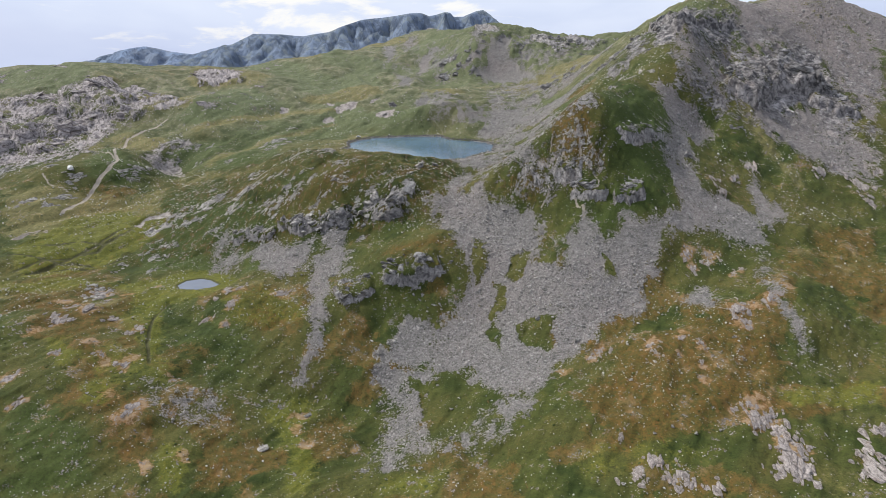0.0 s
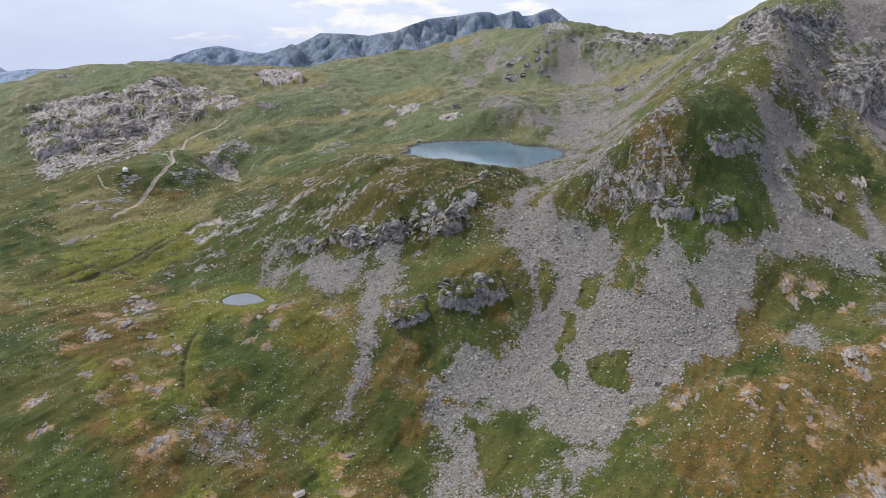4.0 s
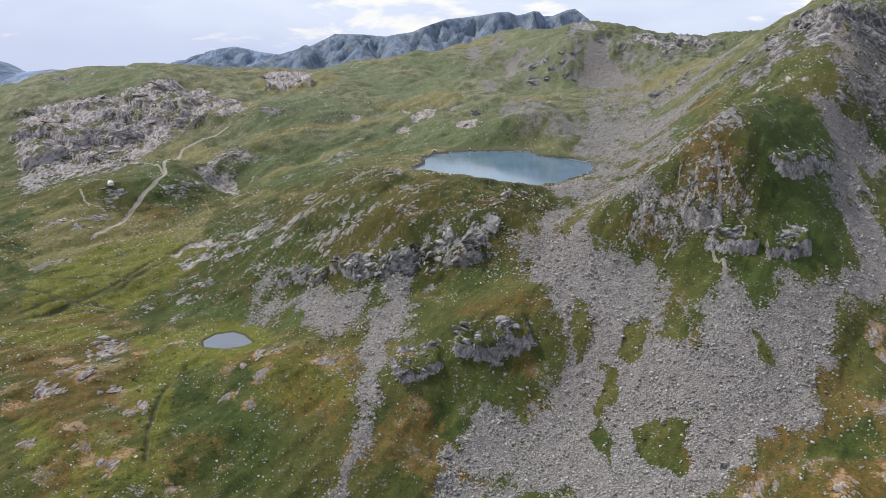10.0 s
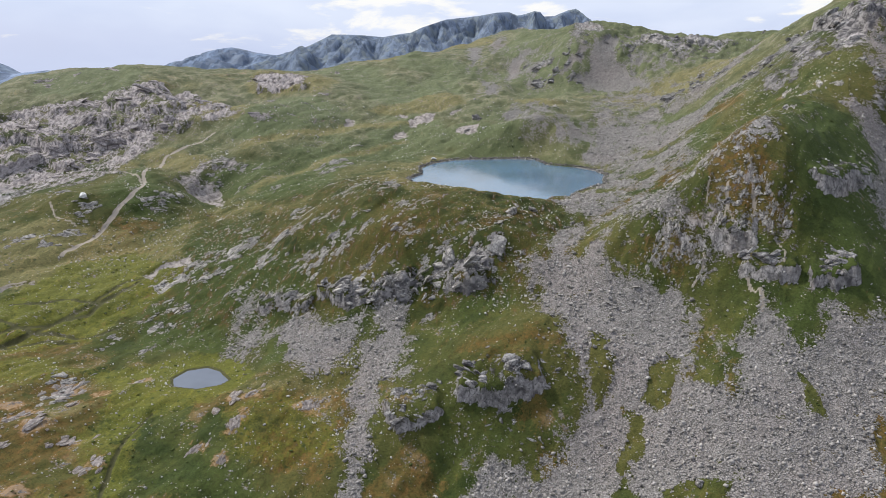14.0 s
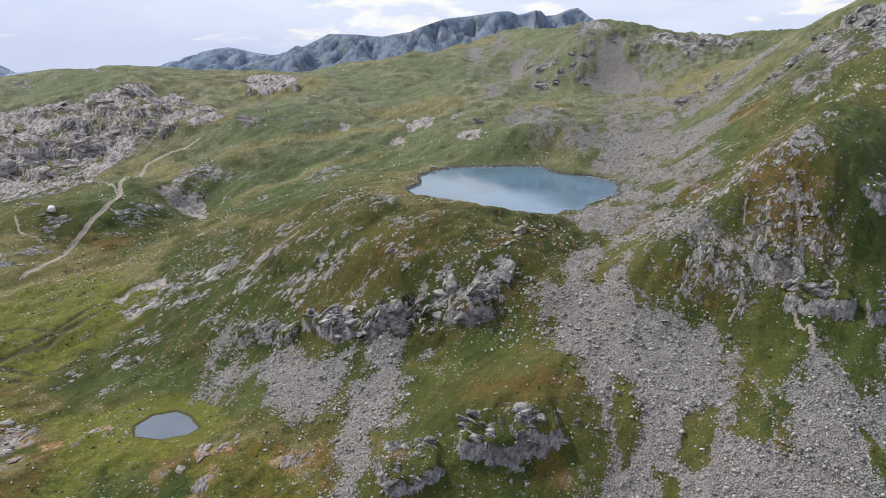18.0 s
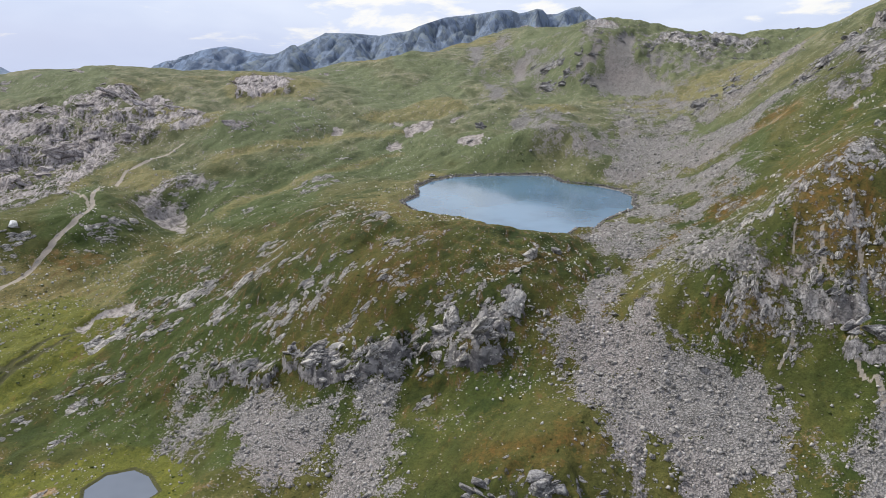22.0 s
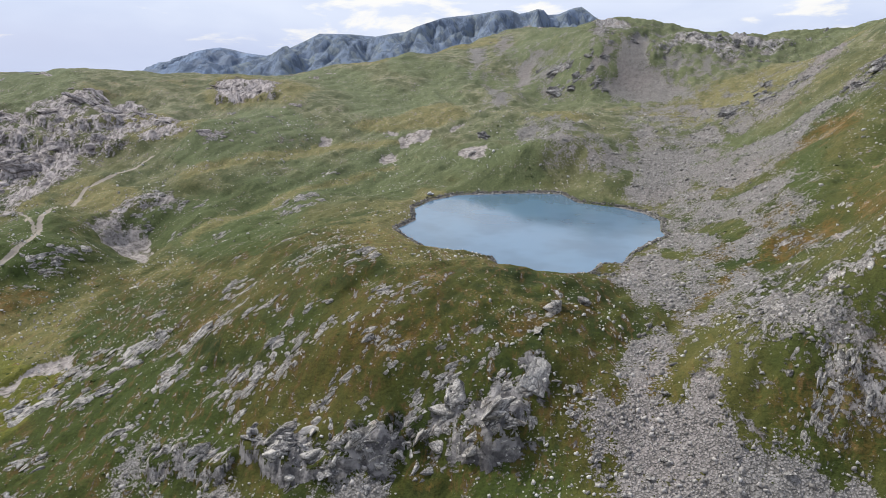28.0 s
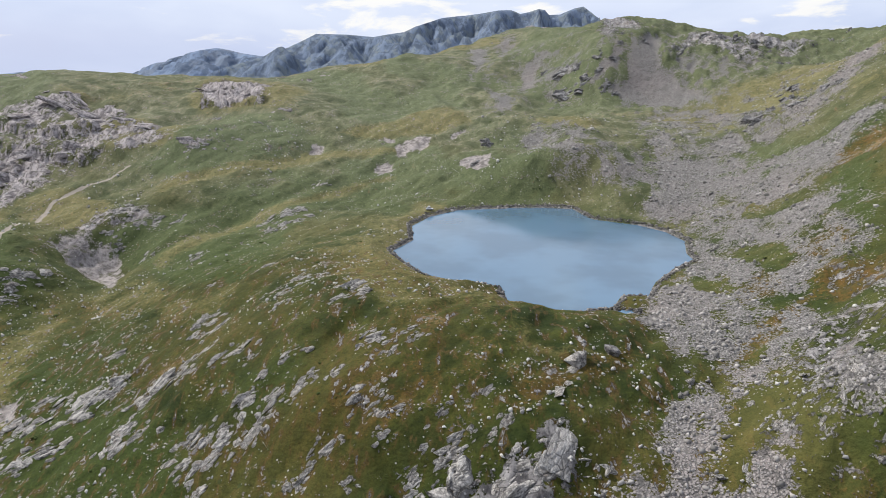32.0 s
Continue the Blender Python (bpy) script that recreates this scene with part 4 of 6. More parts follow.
def ground_material():
    m, g, where = material("alpine_ground")
    n1, n2, n3, n4 = g.noise(where, 60, 4), g.noise(where, 14, 6, 0.6), g.noise(where, 3.2, 5, 0.65), g.noise(where, 0.9, 4, 0.7)
    n5 = g.noise(where, 0.42, 3, 0.75)
    ragged = g.math("ADD", g.math("MULTIPLY", n2, 1.1), g.math("MULTIPLY", n3, 1.3))
    ragged = g.math("SUBTRACT", g.math("MULTIPLY_ADD", n4, 0.9, ragged), 1.65)

    def share(name, edge=0.5, wide=0.06, rough=0.75):
        v = g.math("MULTIPLY_ADD", ragged, rough, g.attr(name))
        return g.step(v, edge - wide, edge + wide)

    # turf
    turf = g.mix(g.step(n2, 0.36, 0.64), (0.024, 0.036, 0.007), (0.080, 0.084, 0.019))
    turf = g.mix(g.step(n1, 0.40, 0.66), turf, (0.098, 0.084, 0.024))
    strike = g.node("ShaderNodeMapping", {"Vector": where, "Rotation": (0, 0, radians(30)), "Scale": (1.0, 0.38, 0.6)}).outputs[0]
    vein = g.noise(strike, 3.0, 6, 0.62, 0.4)
    # far turf: distance haze put into the colour, greyer and paler
    turf = g.mix(g.math("MULTIPLY", g.attr("hazed_turf"), 0.72), turf, g.mix(g.step(n2, 0.38, 0.62), (0.124, 0.128, 0.078), (0.285, 0.266, 0.182)))
    turf = g.mix(g.math("MULTIPLY", share("fresh", 0.5, 0.3, 0.8), 0.85), turf, g.mix(g.attr("hazed_turf"), g.mix(n3, (0.030, 0.052, 0.011), (0.072, 0.090, 0.022)), g.mix(n3, (0.098, 0.122, 0.064), (0.186, 0.196, 0.110))))
    # dry heath, rust and straw
    rust = g.mix(g.step(n3, 0.35, 0.65), (0.160, 0.084, 0.025), (0.088, 0.066, 0.018))
    heath = g.mix(g.step(n2, 0.52, 0.68), rust, (0.265, 0.168, 0.088))
    colour = g.mix(g.math("MULTIPLY", share("heath", 0.52, 0.10, 0.9), 0.85), turf, heath)
    colour = g.mix(g.math("MULTIPLY", share("dry", 0.55, 0.25, 0.8), 0.75), colour, (0.215, 0.178, 0.080))
    lush = g.mix(n3, (0.088, 0.100, 0.013), (0.180, 0.165, 0.027))
    colour = g.mix(g.math("MULTIPLY", share("meadow", 0.5, 0.2, 0.6), 0.85), colour, lush)
    seam = g.math("MULTIPLY_ADD", g.math("SUBTRACT", g.attr("strata"), 1.0), 0.12, vein)
    colour = g.mix(g.step(seam, 0.42, 0.50, 0.35, 0.0), colour, (0.040, 0.056, 0.014))
    colour = g.mix(g.step(seam, 0.53, 0.61, 0.0, 0.65), colour, (0.135, 0.078, 0.034))
    colour = g.mix(g.math("MULTIPLY", g.attr("strata"), 0.8), colour, g.mix(1.0, colour, (0.66, 0.68, 0.50), "MULTIPLY"))
    # tufts: shade between the blades put into the colour, straw on top
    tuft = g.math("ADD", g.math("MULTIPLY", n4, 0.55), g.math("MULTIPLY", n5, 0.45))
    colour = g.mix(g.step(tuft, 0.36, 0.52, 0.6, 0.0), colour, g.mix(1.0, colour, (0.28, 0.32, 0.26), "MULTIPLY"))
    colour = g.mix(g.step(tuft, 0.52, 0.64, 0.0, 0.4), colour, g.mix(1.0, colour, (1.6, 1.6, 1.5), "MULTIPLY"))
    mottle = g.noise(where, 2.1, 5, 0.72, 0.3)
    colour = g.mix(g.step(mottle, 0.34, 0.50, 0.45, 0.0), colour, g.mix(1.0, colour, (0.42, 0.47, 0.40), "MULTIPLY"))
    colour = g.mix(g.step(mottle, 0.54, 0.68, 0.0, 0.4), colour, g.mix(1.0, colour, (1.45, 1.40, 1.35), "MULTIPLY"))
    broad = g.noise(strike, 6.5, 6, 0.7, 0.4)
    colour = g.mix(g.math("MULTIPLY", g.step(broad, 0.34, 0.50, 0.42, 0.0), g.attr("hazed_turf")), colour, g.mix(1.0, colour, (0.48, 0.54, 0.50), "MULTIPLY"))
    colour = g.mix(g.math("MULTIPLY", g.step(broad, 0.53, 0.68, 0.0, 0.45), g.attr("hazed_turf")), colour, g.mix(1.0, colour, (1.30, 1.24, 1.18), "MULTIPLY"))
    # low dark shrubs
    bush = g.cells(where, 3.4)
    dot = g.step(g.math("ADD", bush.outputs["Distance"], g.math("MULTIPLY", n4, 0.25)), 0.30, 0.42, 1.0, 0.0)
    pick = g.step(g.math("MULTIPLY_ADD", n2, 2.0, g.node("ShaderNodeSeparateColor", {0: bush.outputs["Color"]}).outputs[0]), 1.78, 1.86)
    colour = g.mix(g.math("MULTIPLY", g.math("MULTIPLY", dot, pick), 0.8), colour, (0.035, 0.048, 0.014))
    # pale pebbles in the turf
    peb = g.cells(where, 1.5)
    red = g.node("ShaderNodeSeparateColor", {0: peb.outputs["Color"]}).outputs[1]
    lot = g.math("MULTIPLY_ADD", n2, 2.6, red)
    stone = g.math("MULTIPLY", g.step(peb.outputs["Distance"], 0.12, 0.24, 1.0, 0.0), g.step(lot, 2.16, 2.22))
    colour = g.mix(stone, colour, (0.38, 0.365, 0.335))
    # bleached soil with rust-red edges
    colour = g.mix(g.math("MULTIPLY", share("soil", 0.58, 0.25, 1.8), 0.55), colour, g.mix(n4, (0.200, 0.092, 0.036), (0.270, 0.160, 0.075)))
    colour = g.mix(g.math("MULTIPLY", share("soil", 0.90, 0.2, 2.4), 0.42), colour, g.mix(n4, (0.290, 0.205, 0.130), (0.420, 0.335, 0.245)))
    # bare earth and tracks
    earth = g.mix(g.step(n3, 0.35, 0.65), (0.13, 0.115, 0.105), (0.33, 0.295, 0.275))
    colour = g.mix(share("bare", 0.55, 0.15, 1.1), colour, earth)
    gravel = g.mix(n4, (0.22, 0.185, 0.155), (0.37, 0.325, 0.28))
    colour = g.mix(g.math("MULTIPLY", share("path", 0.6, 0.2, 0.8), 0.8), colour, gravel)
    colour = g.mix(g.math("MULTIPLY", share("track", 0.5, 0.15, 0.9), 0.9), colour, gravel)
    colour = g.mix(g.math("MULTIPLY", share("stream", 0.5, 0.2, 0.3), 0.7), colour, (0.045, 0.042, 0.025))
    # scree
    big, small = g.cells(where, 0.7), g.cells(where, 0.28)
    tone = g.node("ShaderNodeSeparateColor", {0: big.outputs["Color"]}).outputs[0]
    tone2 = g.node("ShaderNodeSeparateColor", {0: small.outputs["Color"]}).outputs[0]
    shade = g.math("ADD", g.math("MULTIPLY", tone, 0.45), g.math("MULTIPLY", tone2, 0.55))
    rubble = g.mix(shade, (0.135, 0.126, 0.118), (0.385, 0.362, 0.340))
    rubble = g.mix(g.step(n1, 0.42, 0.70, 0.0, 0.6), rubble, (0.315, 0.270, 0.252))
    rubble = g.mix(g.math("MULTIPLY", g.attr("gloomy"), 0.6), rubble, g.mix(shade, (0.185, 0.152, 0.148), (0.43, 0.365, 0.345)))
    # crevice shade between the stones, mixed into the rubble colour
    cracks = g.step(g.math("ADD", big.outputs["Distance"], g.math("MULTIPLY", small.outputs["Distance"], 0.6)), 0.55, 0.98, 0.0, 0.75)
    cracks = g.math("MULTIPLY", cracks, g.step(n3, 0.38, 0.60, 0.25, 1.0))
    rubble = g.mix(cracks, rubble, (0.085, 0.080, 0.072))
    rubble = g.mix(g.step(n4, 0.30, 0.48, 0.7, 0.0), rubble, (0.120, 0.112, 0.104))
    spread = g.math("MULTIPLY_ADD", g.math("SUBTRACT", tone, 0.5), 0.42, g.math("MULTIPLY_ADD", ragged, 1.5, g.attr("scree")))
    where_scree = g.step(spread, 0.41, 0.49)
    colour = g.mix(where_scree, colour, rubble)
    # bedrock: streaks along the strike
    turned = g.node("ShaderNodeMapping", {"Vector": where, "Rotation": (0, 0, radians(30)), "Scale": (1.0, 0.16, 0.6)}).outputs[0]
    bed = g.noise(turned, 2.6, 7, 0.68, 0.6)
    bare_rock = g.mix(g.step(bed, 0.33, 0.66), (0.105, 0.098, 0.097), (0.40, 0.378, 0.365))
    bare_rock = g.mix(g.step(n2, 0.5, 0.72, 0.0, 0.5), bare_rock, (0.30, 0.245, 0.205))
    bent = g.node("ShaderNodeVectorMath", {0: g.node("ShaderNodeMapping", {"Vector": where, "Rotation": (0.3, 0.2, radians(30)), "Scale": (1.0, 0.3, 0.45)}).outputs[0], 1: g.node("ShaderNodeCombineXYZ", {0: g.math("MULTIPLY", n3, 3.0), 1: g.math("MULTIPLY", n4, 1.2), 2: g.math("MULTIPLY", n3, 2.0)}).outputs[0]}, op="ADD").outputs[0]
    joint = g.node("ShaderNodeTexVoronoi", {"Vector": bent, "Scale": 0.55}, feature="DISTANCE_TO_EDGE").outputs[0]
    bare_rock = g.mix(g.math("MULTIPLY", g.step(joint, 0.0, 0.12, 0.8, 0.0), g.step(n4, 0.40, 0.58)), bare_rock, (0.045, 0.043, 0.040))
    beige = g.mix(g.step(bed, 0.36, 0.60), (0.115, 0.100, 0.100), (0.43, 0.385, 0.368))
    bare_rock = g.mix(g.math("MULTIPLY", g.attr("lime"), 0.8), bare_rock, beige)
    crag = g.noise(where, 5.0, 7, 0.68, 0.5)
    gloomy = g.mix(g.step(crag, 0.38, 0.62), (0.105, 0.096, 0.098), (0.40, 0.370, 0.357))
    bare_rock = g.mix(g.attr("gloomy"), bare_rock, gloomy)
    # dark summit rock; on knoll, crags and band it also paints overhang shade
    dark_shaded_rock = g.mix(g.step(crag, 0.40, 0.62), (0.052, 0.049, 0.051), (0.255, 0.240, 0.232))
    bare_rock = g.mix(g.math("MULTIPLY", share("dark_shaded_rock", 0.5, 0.3, 0.8), 0.85), bare_rock, dark_shaded_rock)
    where_rock = share("rock", 0.52, 0.05, 1.2)
    where_rock = g.math("MAXIMUM", where_rock, g.step(g.math("MULTIPLY_ADD", n4, 0.25, seam), 0.770, 0.790))
    colour = g.mix(where_rock, colour, bare_rock)
    lumps = g.math("ADD", g.math("MULTIPLY", n3, 0.7), g.math("MULTIPLY", n4, 0.45))
    stones = g.math("ADD", g.math("MULTIPLY", tone, 0.9), g.step(big.outputs["Distance"], 0.40, 0.75, 0.7, 0.0))
    stones = g.math("MULTIPLY", g.math("ADD", stones, g.math("MULTIPLY", tone2, 0.4)), 0.6)
    h = g.node("ShaderNodeMix", {0: where_scree, 2: lumps, 3: stones}).outputs[0]
    craggy = g.node("ShaderNodeMix", {0: g.attr("gloomy"), 2: bed, 3: g.math("MULTIPLY", crag, 0.8)}).outputs[0]
    h = g.math("MULTIPLY_ADD", g.math("MULTIPLY", where_rock, craggy), 2.2, h)
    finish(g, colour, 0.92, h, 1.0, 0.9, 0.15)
    return m


def rock_material(name, dark, light, stain, moss=0.35):
    m, g, where = material(name)
    rnd = g.node("ShaderNodeObjectInfo").outputs["Random"]
    shift = g.node("ShaderNodeVectorMath", {0: where, 1: g.node("ShaderNodeCombineXYZ", {0: g.math("MULTIPLY", rnd, 37.0), 1: g.math("MULTIPLY", rnd, 11.0)}).outputs[0]}, op="ADD").outputs[0]
    turned = g.node("ShaderNodeMapping", {"Vector": shift, "Scale": (0.42, 1.0, 1.0)}).outputs[0]
    bed = g.noise(turned, 0.24, 7, 0.7, 0.7)
    blot = g.noise(shift, 0.5, 5, 0.6)
    wide = g.node("ShaderNodeTexVoronoi", {"Vector": turned, "Scale": 5.5}, feature="DISTANCE_TO_EDGE").outputs[0]
    thin = g.node("ShaderNodeTexVoronoi", {"Vector": turned, "Scale": 15.0}, feature="DISTANCE_TO_EDGE").outputs[0]
    grit = g.noise(shift, 0.07, 5, 0.75)
    colour = g.mix(g.step(g.math("MULTIPLY_ADD", g.math("SUBTRACT", grit, 0.5), 0.6, bed), 0.38, 0.60), dark, light)
    colour = g.mix(g.step(blot, 0.52, 0.70, 0.0, 0.6), colour, stain)
    colour = g.mix(g.step(g.noise(shift, 0.28, 5, 0.65), 0.60, 0.68, 0.0, moss), colour, (0.075, 0.080, 0.025))
    colour = g.mix(g.math("MULTIPLY", rnd, 0.25), colour, dark)
    colour = g.mix(g.math("MULTIPLY", g.step(thin, 0.0, 0.11, 0.7, 0.0), g.step(bed, 0.42, 0.60, 1.0, 0.4)), colour, tuple(v * 0.5 for v in dark))
    colour = g.mix(g.math("MULTIPLY", g.step(wide, 0.0, 0.07, 0.8, 0.0), g.step(blot, 0.42, 0.56)), colour, tuple(v * 0.3 for v in dark))
    relief_value = g.math("ADD", g.math("MULTIPLY_ADD", grit, 0.8, bed), g.math("ADD", g.step(wide, 0.0, 0.2), g.step(thin, 0.0, 0.2, 0.0, 0.4)))
    finish(g, colour, 0.88, relief_value, 0.14, 1.0, 0.2)
    return m


def stone_material(name, dark, light):
    m, g, where = material(name)
    isle = g.node("ShaderNodeNewGeometry").outputs["Random Per Island"]
    n = g.noise(where, 0.5, 4, 0.65)
    colour = g.mix(isle, dark, light)
    colour = g.mix(g.step(n, 0.45, 0.75, 0.0, 0.55), colour, (0.17, 0.155, 0.14))
    finish(g, colour, 0.9, n, 0.1, 0.6, 0.2)
    return m


def water_material(name, deep, rough):
    m, g, where = material(name)
    ripple = g.noise(where, 0.8, 3)
    drift = g.noise(where, 35, 3)
    colour = g.mix(g.step(drift, 0.35, 0.65), deep, tuple(v * 0.75 for v in deep))
    finish(g, colour, rough, ripple, 0.02, 0.06, 0.5)
    return m


def plain_material(name, colour, rough=0.5, metal=0.0, spec=0.5):
    m, g, where = material(name)
    n = g.noise(where, 0.15, 3)
    col = g.mix(g.math("MULTIPLY", n, 0.3), colour, tuple(v * 0.6 for v in colour))
    b = g.node("ShaderNodeBsdfPrincipled", {"Base Color": col, "Roughness": rough, "Metallic": metal, "Specular IOR Level": spec})
    g.node("ShaderNodeOutputMaterial", {"Surface": b.outputs[0]})
    return m


GNEISS = rock_material("grey_gneiss", (0.100, 0.094, 0.088), (0.475, 0.445, 0.405), (0.27, 0.22, 0.18))
LIMESTONE = rock_material("pale_limestone", (0.140, 0.122, 0.120), (0.45, 0.405, 0.385), (0.27, 0.215, 0.190), 0.3)
DARK_ROCK = rock_material("dark_cliff_rock", (0.080, 0.076, 0.076), (0.36, 0.345, 0.33), (0.24, 0.20, 0.17), 0.45)
TAN_ROCK = rock_material("tan_rock", (0.17, 0.145, 0.132), (0.39, 0.348, 0.320), (0.29, 0.210, 0.155), 0.25)
STONE = stone_material("scree_stone", (0.130, 0.122, 0.113), (0.405, 0.380, 0.353))
PALE_STONE = stone_material("pale_stone", (0.26, 0.25, 0.235), (0.54, 0.52, 0.485))
WET_STONE = stone_material("shore_stone", (0.045, 0.042, 0.040), (0.19, 0.178, 0.165))


def shrub_material():
    m, g, where = material("dwarf_shrub")
    isle = g.node("ShaderNodeNewGeometry").outputs["Random Per Island"]
    n = g.noise(where, 0.25, 4, 0.7)
    colour = g.mix(isle, (0.050, 0.072, 0.018), (0.105, 0.118, 0.036))
    colour = g.mix(g.step(n, 0.42, 0.62), (0.040, 0.054, 0.015), colour)
    finish(g, colour, 0.9, n, 0.3, 1.0, 0.1)
    return m


SHRUB = shrub_material()


def linked(name, pts, faces, mat, smooth_faces=False):
    mesh = bpy.data.meshes.new(name)
    mesh.from_pydata(pts, [], faces)
    mesh.materials.append(mat)
    if smooth_faces:
        mesh.polygons.foreach_set("use_smooth", [True] * len(mesh.polygons))
    mesh.update()
    return mesh


def array_mesh(name, pts, quads, mat):
    """A mesh out of arrays of points and four-sided faces."""
    mesh = bpy.data.meshes.new(name)
    mesh.vertices.add(len(pts))
    mesh.vertices.foreach_set("co", np.asarray(pts, np.float32).ravel())
    mesh.loops.add(quads.size)
    mesh.loops.foreach_set("vertex_index", quads.astype(np.int32).ravel())
    mesh.polygons.add(len(quads))
    mesh.polygons.foreach_set("loop_start", (np.arange(len(quads)) * 4).astype(np.int32))
    mesh.update(calc_edges=True)
    mesh.materials.append(mat)
    return mesh


# ---- the ground, one sheet to the horizon ----
HUB = (-15.0, 0.0)


SHEET = {}


def surface(x, y):
    """The sheet's own height at places in front."""
    x, y = np.asarray(x, float), np.asarray(y, float)
    i = np.interp(np.hypot(x - HUB[0], y - HUB[1]), SHEET["reach"], np.arange(len(SHEET["reach"])))
    j = np.interp(np.degrees(np.arctan2(x - HUB[0], y - HUB[1])), SHEET["turn"], np.arange(len(SHEET["turn"])))
    a, b = np.minimum(i.astype(int), len(SHEET["reach"]) - 2), np.minimum(j.astype(int), len(SHEET["turn"]) - 2)
    u, v, z = i - a, j - b, SHEET["z"]
    return (z[a, b] * (1 - u) + z[a + 1, b] * u) * (1 - v) + (z[a, b + 1] * (1 - u) + z[a + 1, b + 1] * u) * v


def ground_sheet():
    fine = np.linspace(-46, 38, 980)
    rough = np.linspace(38, 314, 90)[1:-1]
    turn = np.radians(np.concatenate([fine, rough]))
    reach = np.concatenate([np.linspace(12, 190, 12), np.geomspace(200, 1500, 780), np.geomspace(1515, 4900, 60)])
    r, a = np.meshgrid(reach, turn, indexing="ij")
    x, y = HUB[0] + r * np.sin(a), HUB[1] + r * np.cos(a)
    c = covers(x, y)
    z = height(x, y)
    dzr, dza = np.gradient(z, axis=0) / np.gradient(r, axis=0), np.gradient(z, axis=1) / (r * np.gradient(a, axis=1))
    steep = smooth(1.05, 1.6, np.hypot(dzr, dza))
    z = z + relief(x, y, c)
    rows, cols = x.shape
    pts = np.stack([x, y, z], -1).reshape(-1, 3)
    i, j = np.meshgrid(np.arange(rows - 1), np.arange(cols), indexing="ij")
    k = (j + 1) % cols
    quads = np.stack([i * cols + j, (i + 1) * cols + j, (i + 1) * cols + k, i * cols + k], -1).reshape(-1, 4)
    j = np.arange(0, cols - 1, 2)
    hub = len(pts)
    pts = np.concatenate([pts, [[HUB[0], HUB[1], z[0].mean()]]])
    caps = np.stack([np.full(len(j), hub), j, j + 1, (j + 2) % cols], -1)
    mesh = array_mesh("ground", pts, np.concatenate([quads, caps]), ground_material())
    mesh.polygons.foreach_set("use_smooth", np.ones(len(mesh.polygons), bool))
    SHEET.update(reach=reach, turn=np.degrees(turn), z=z)
    c["rock"] = np.maximum(c["rock"], (0.55 - 0.35 * c["gloomy"]) * steep * (1 - c["scree"]))
    c["rock"] = np.maximum(c["rock"], smooth(1.4, 2.2, np.hypot(dzr, dza)))
    for name in ("scree", "rock", "meadow", "bare", "track", "path", "stream", "dry", "heath", "fresh", "strata", "hazed_turf", "lime", "gloomy", "dark_shaded_rock", "soil"):
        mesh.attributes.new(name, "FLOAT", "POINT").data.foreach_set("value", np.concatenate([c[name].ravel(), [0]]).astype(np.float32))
    return tagged(new("ground", mesh), "steep alpine meadow with heath, scree and bare rock", "ground", kind="structure")


ground_sheet()


def water_sheet(name, outline, level, mat, label):
    bm = bmesh.new()
    cx, cy = np.mean(outline, axis=0)
    ring = [bm.verts.new((cx + (px - cx) * 1.03, cy + (py - cy) * 1.03, level)) for px, py in outline]
    f = bm.faces.new(ring)
    f.normal_update()
    if f.normal.z < 0:
        f.normal_flip()
    bmesh.ops.triangulate(bm, faces=bm.faces[:])
    mesh = bpy.data.meshes.new(name)
    bm.to_mesh(mesh)
    bm.free()
    mesh.materials.append(mat)
    return tagged(new(name, mesh), label, "water", kind="structure")


LAKE_WATER = water_material("lake_blue", (0.090, 0.160, 0.232), 0.12)
water_sheet("lake_water", LAKE, 0.0, LAKE_WATER, "calm blue mountain lake mirroring the clouds")
water_sheet("pool_water", POOL, 0.02, LAKE_WATER, "small pool cut off from the lake by a grassy spit")
water_sheet("pond_water", POND, POND_LEVEL, water_material("pond_grey", (0.120, 0.135, 0.160), 0.08), "small grey pond in a wet hollow")


# ---- far mountains ----
def far_range(name, label, crest, front, back, base, mat, rough, seed):
    """A mountain chain by its crest line; its flanks fall to the base in front and behind."""
    fine = []
    for a, b in zip(crest, crest[1:]):
        n = max(2, int(math.dist(a, b) / 14))
        fine += [[a[i] + (b[i] - a[i]) * k / n for i in range(3)] for k in range(n)]
    fine = np.array(fine + [list(crest[-1])])
    across = np.concatenate([np.linspace(-1, 0, 46), np.linspace(0, 1, 12)[1:]])
    u = np.abs(across)[None, :]
    depth = np.where(across < 0, across * front, across * back)[None, :]
    x = fine[:, 0:1] + 0.0 * depth
    y = fine[:, 1:2] + depth
    drop = 1 - 0.75 * u - 0.25 * u * u
    z = base + (fine[:, 2:3] - base) * drop
    ribs = 1 - 2 * np.abs(fbm(x * 1.0, y * 0.3, 85, 5, seed, 0.6))
    z = z + (ribs - 0.4) * rough * np.minimum(1, u * 5 + 0.02) * (1 - u) * (fine[:, 2:3] - base) / 140
    z = np.minimum(z, fine[:, 2:3] - 36 * np.minimum(u, 0.5))
    pts = np.stack([x, y, z], -1).reshape(-1, 3)
    rows, cols = x.shape
    i, j = np.meshgrid(np.arange(rows - 1), np.arange(cols - 1), indexing="ij")
    quads = np.stack([i * cols + j, (i + 1) * cols + j, (i + 1) * cols + j + 1, i * cols + j + 1], -1).reshape(-1, 4)
    mesh = array_mesh(name, pts, quads, mat)
    return tagged(new(name, mesh), label, "mountain", kind="structure")


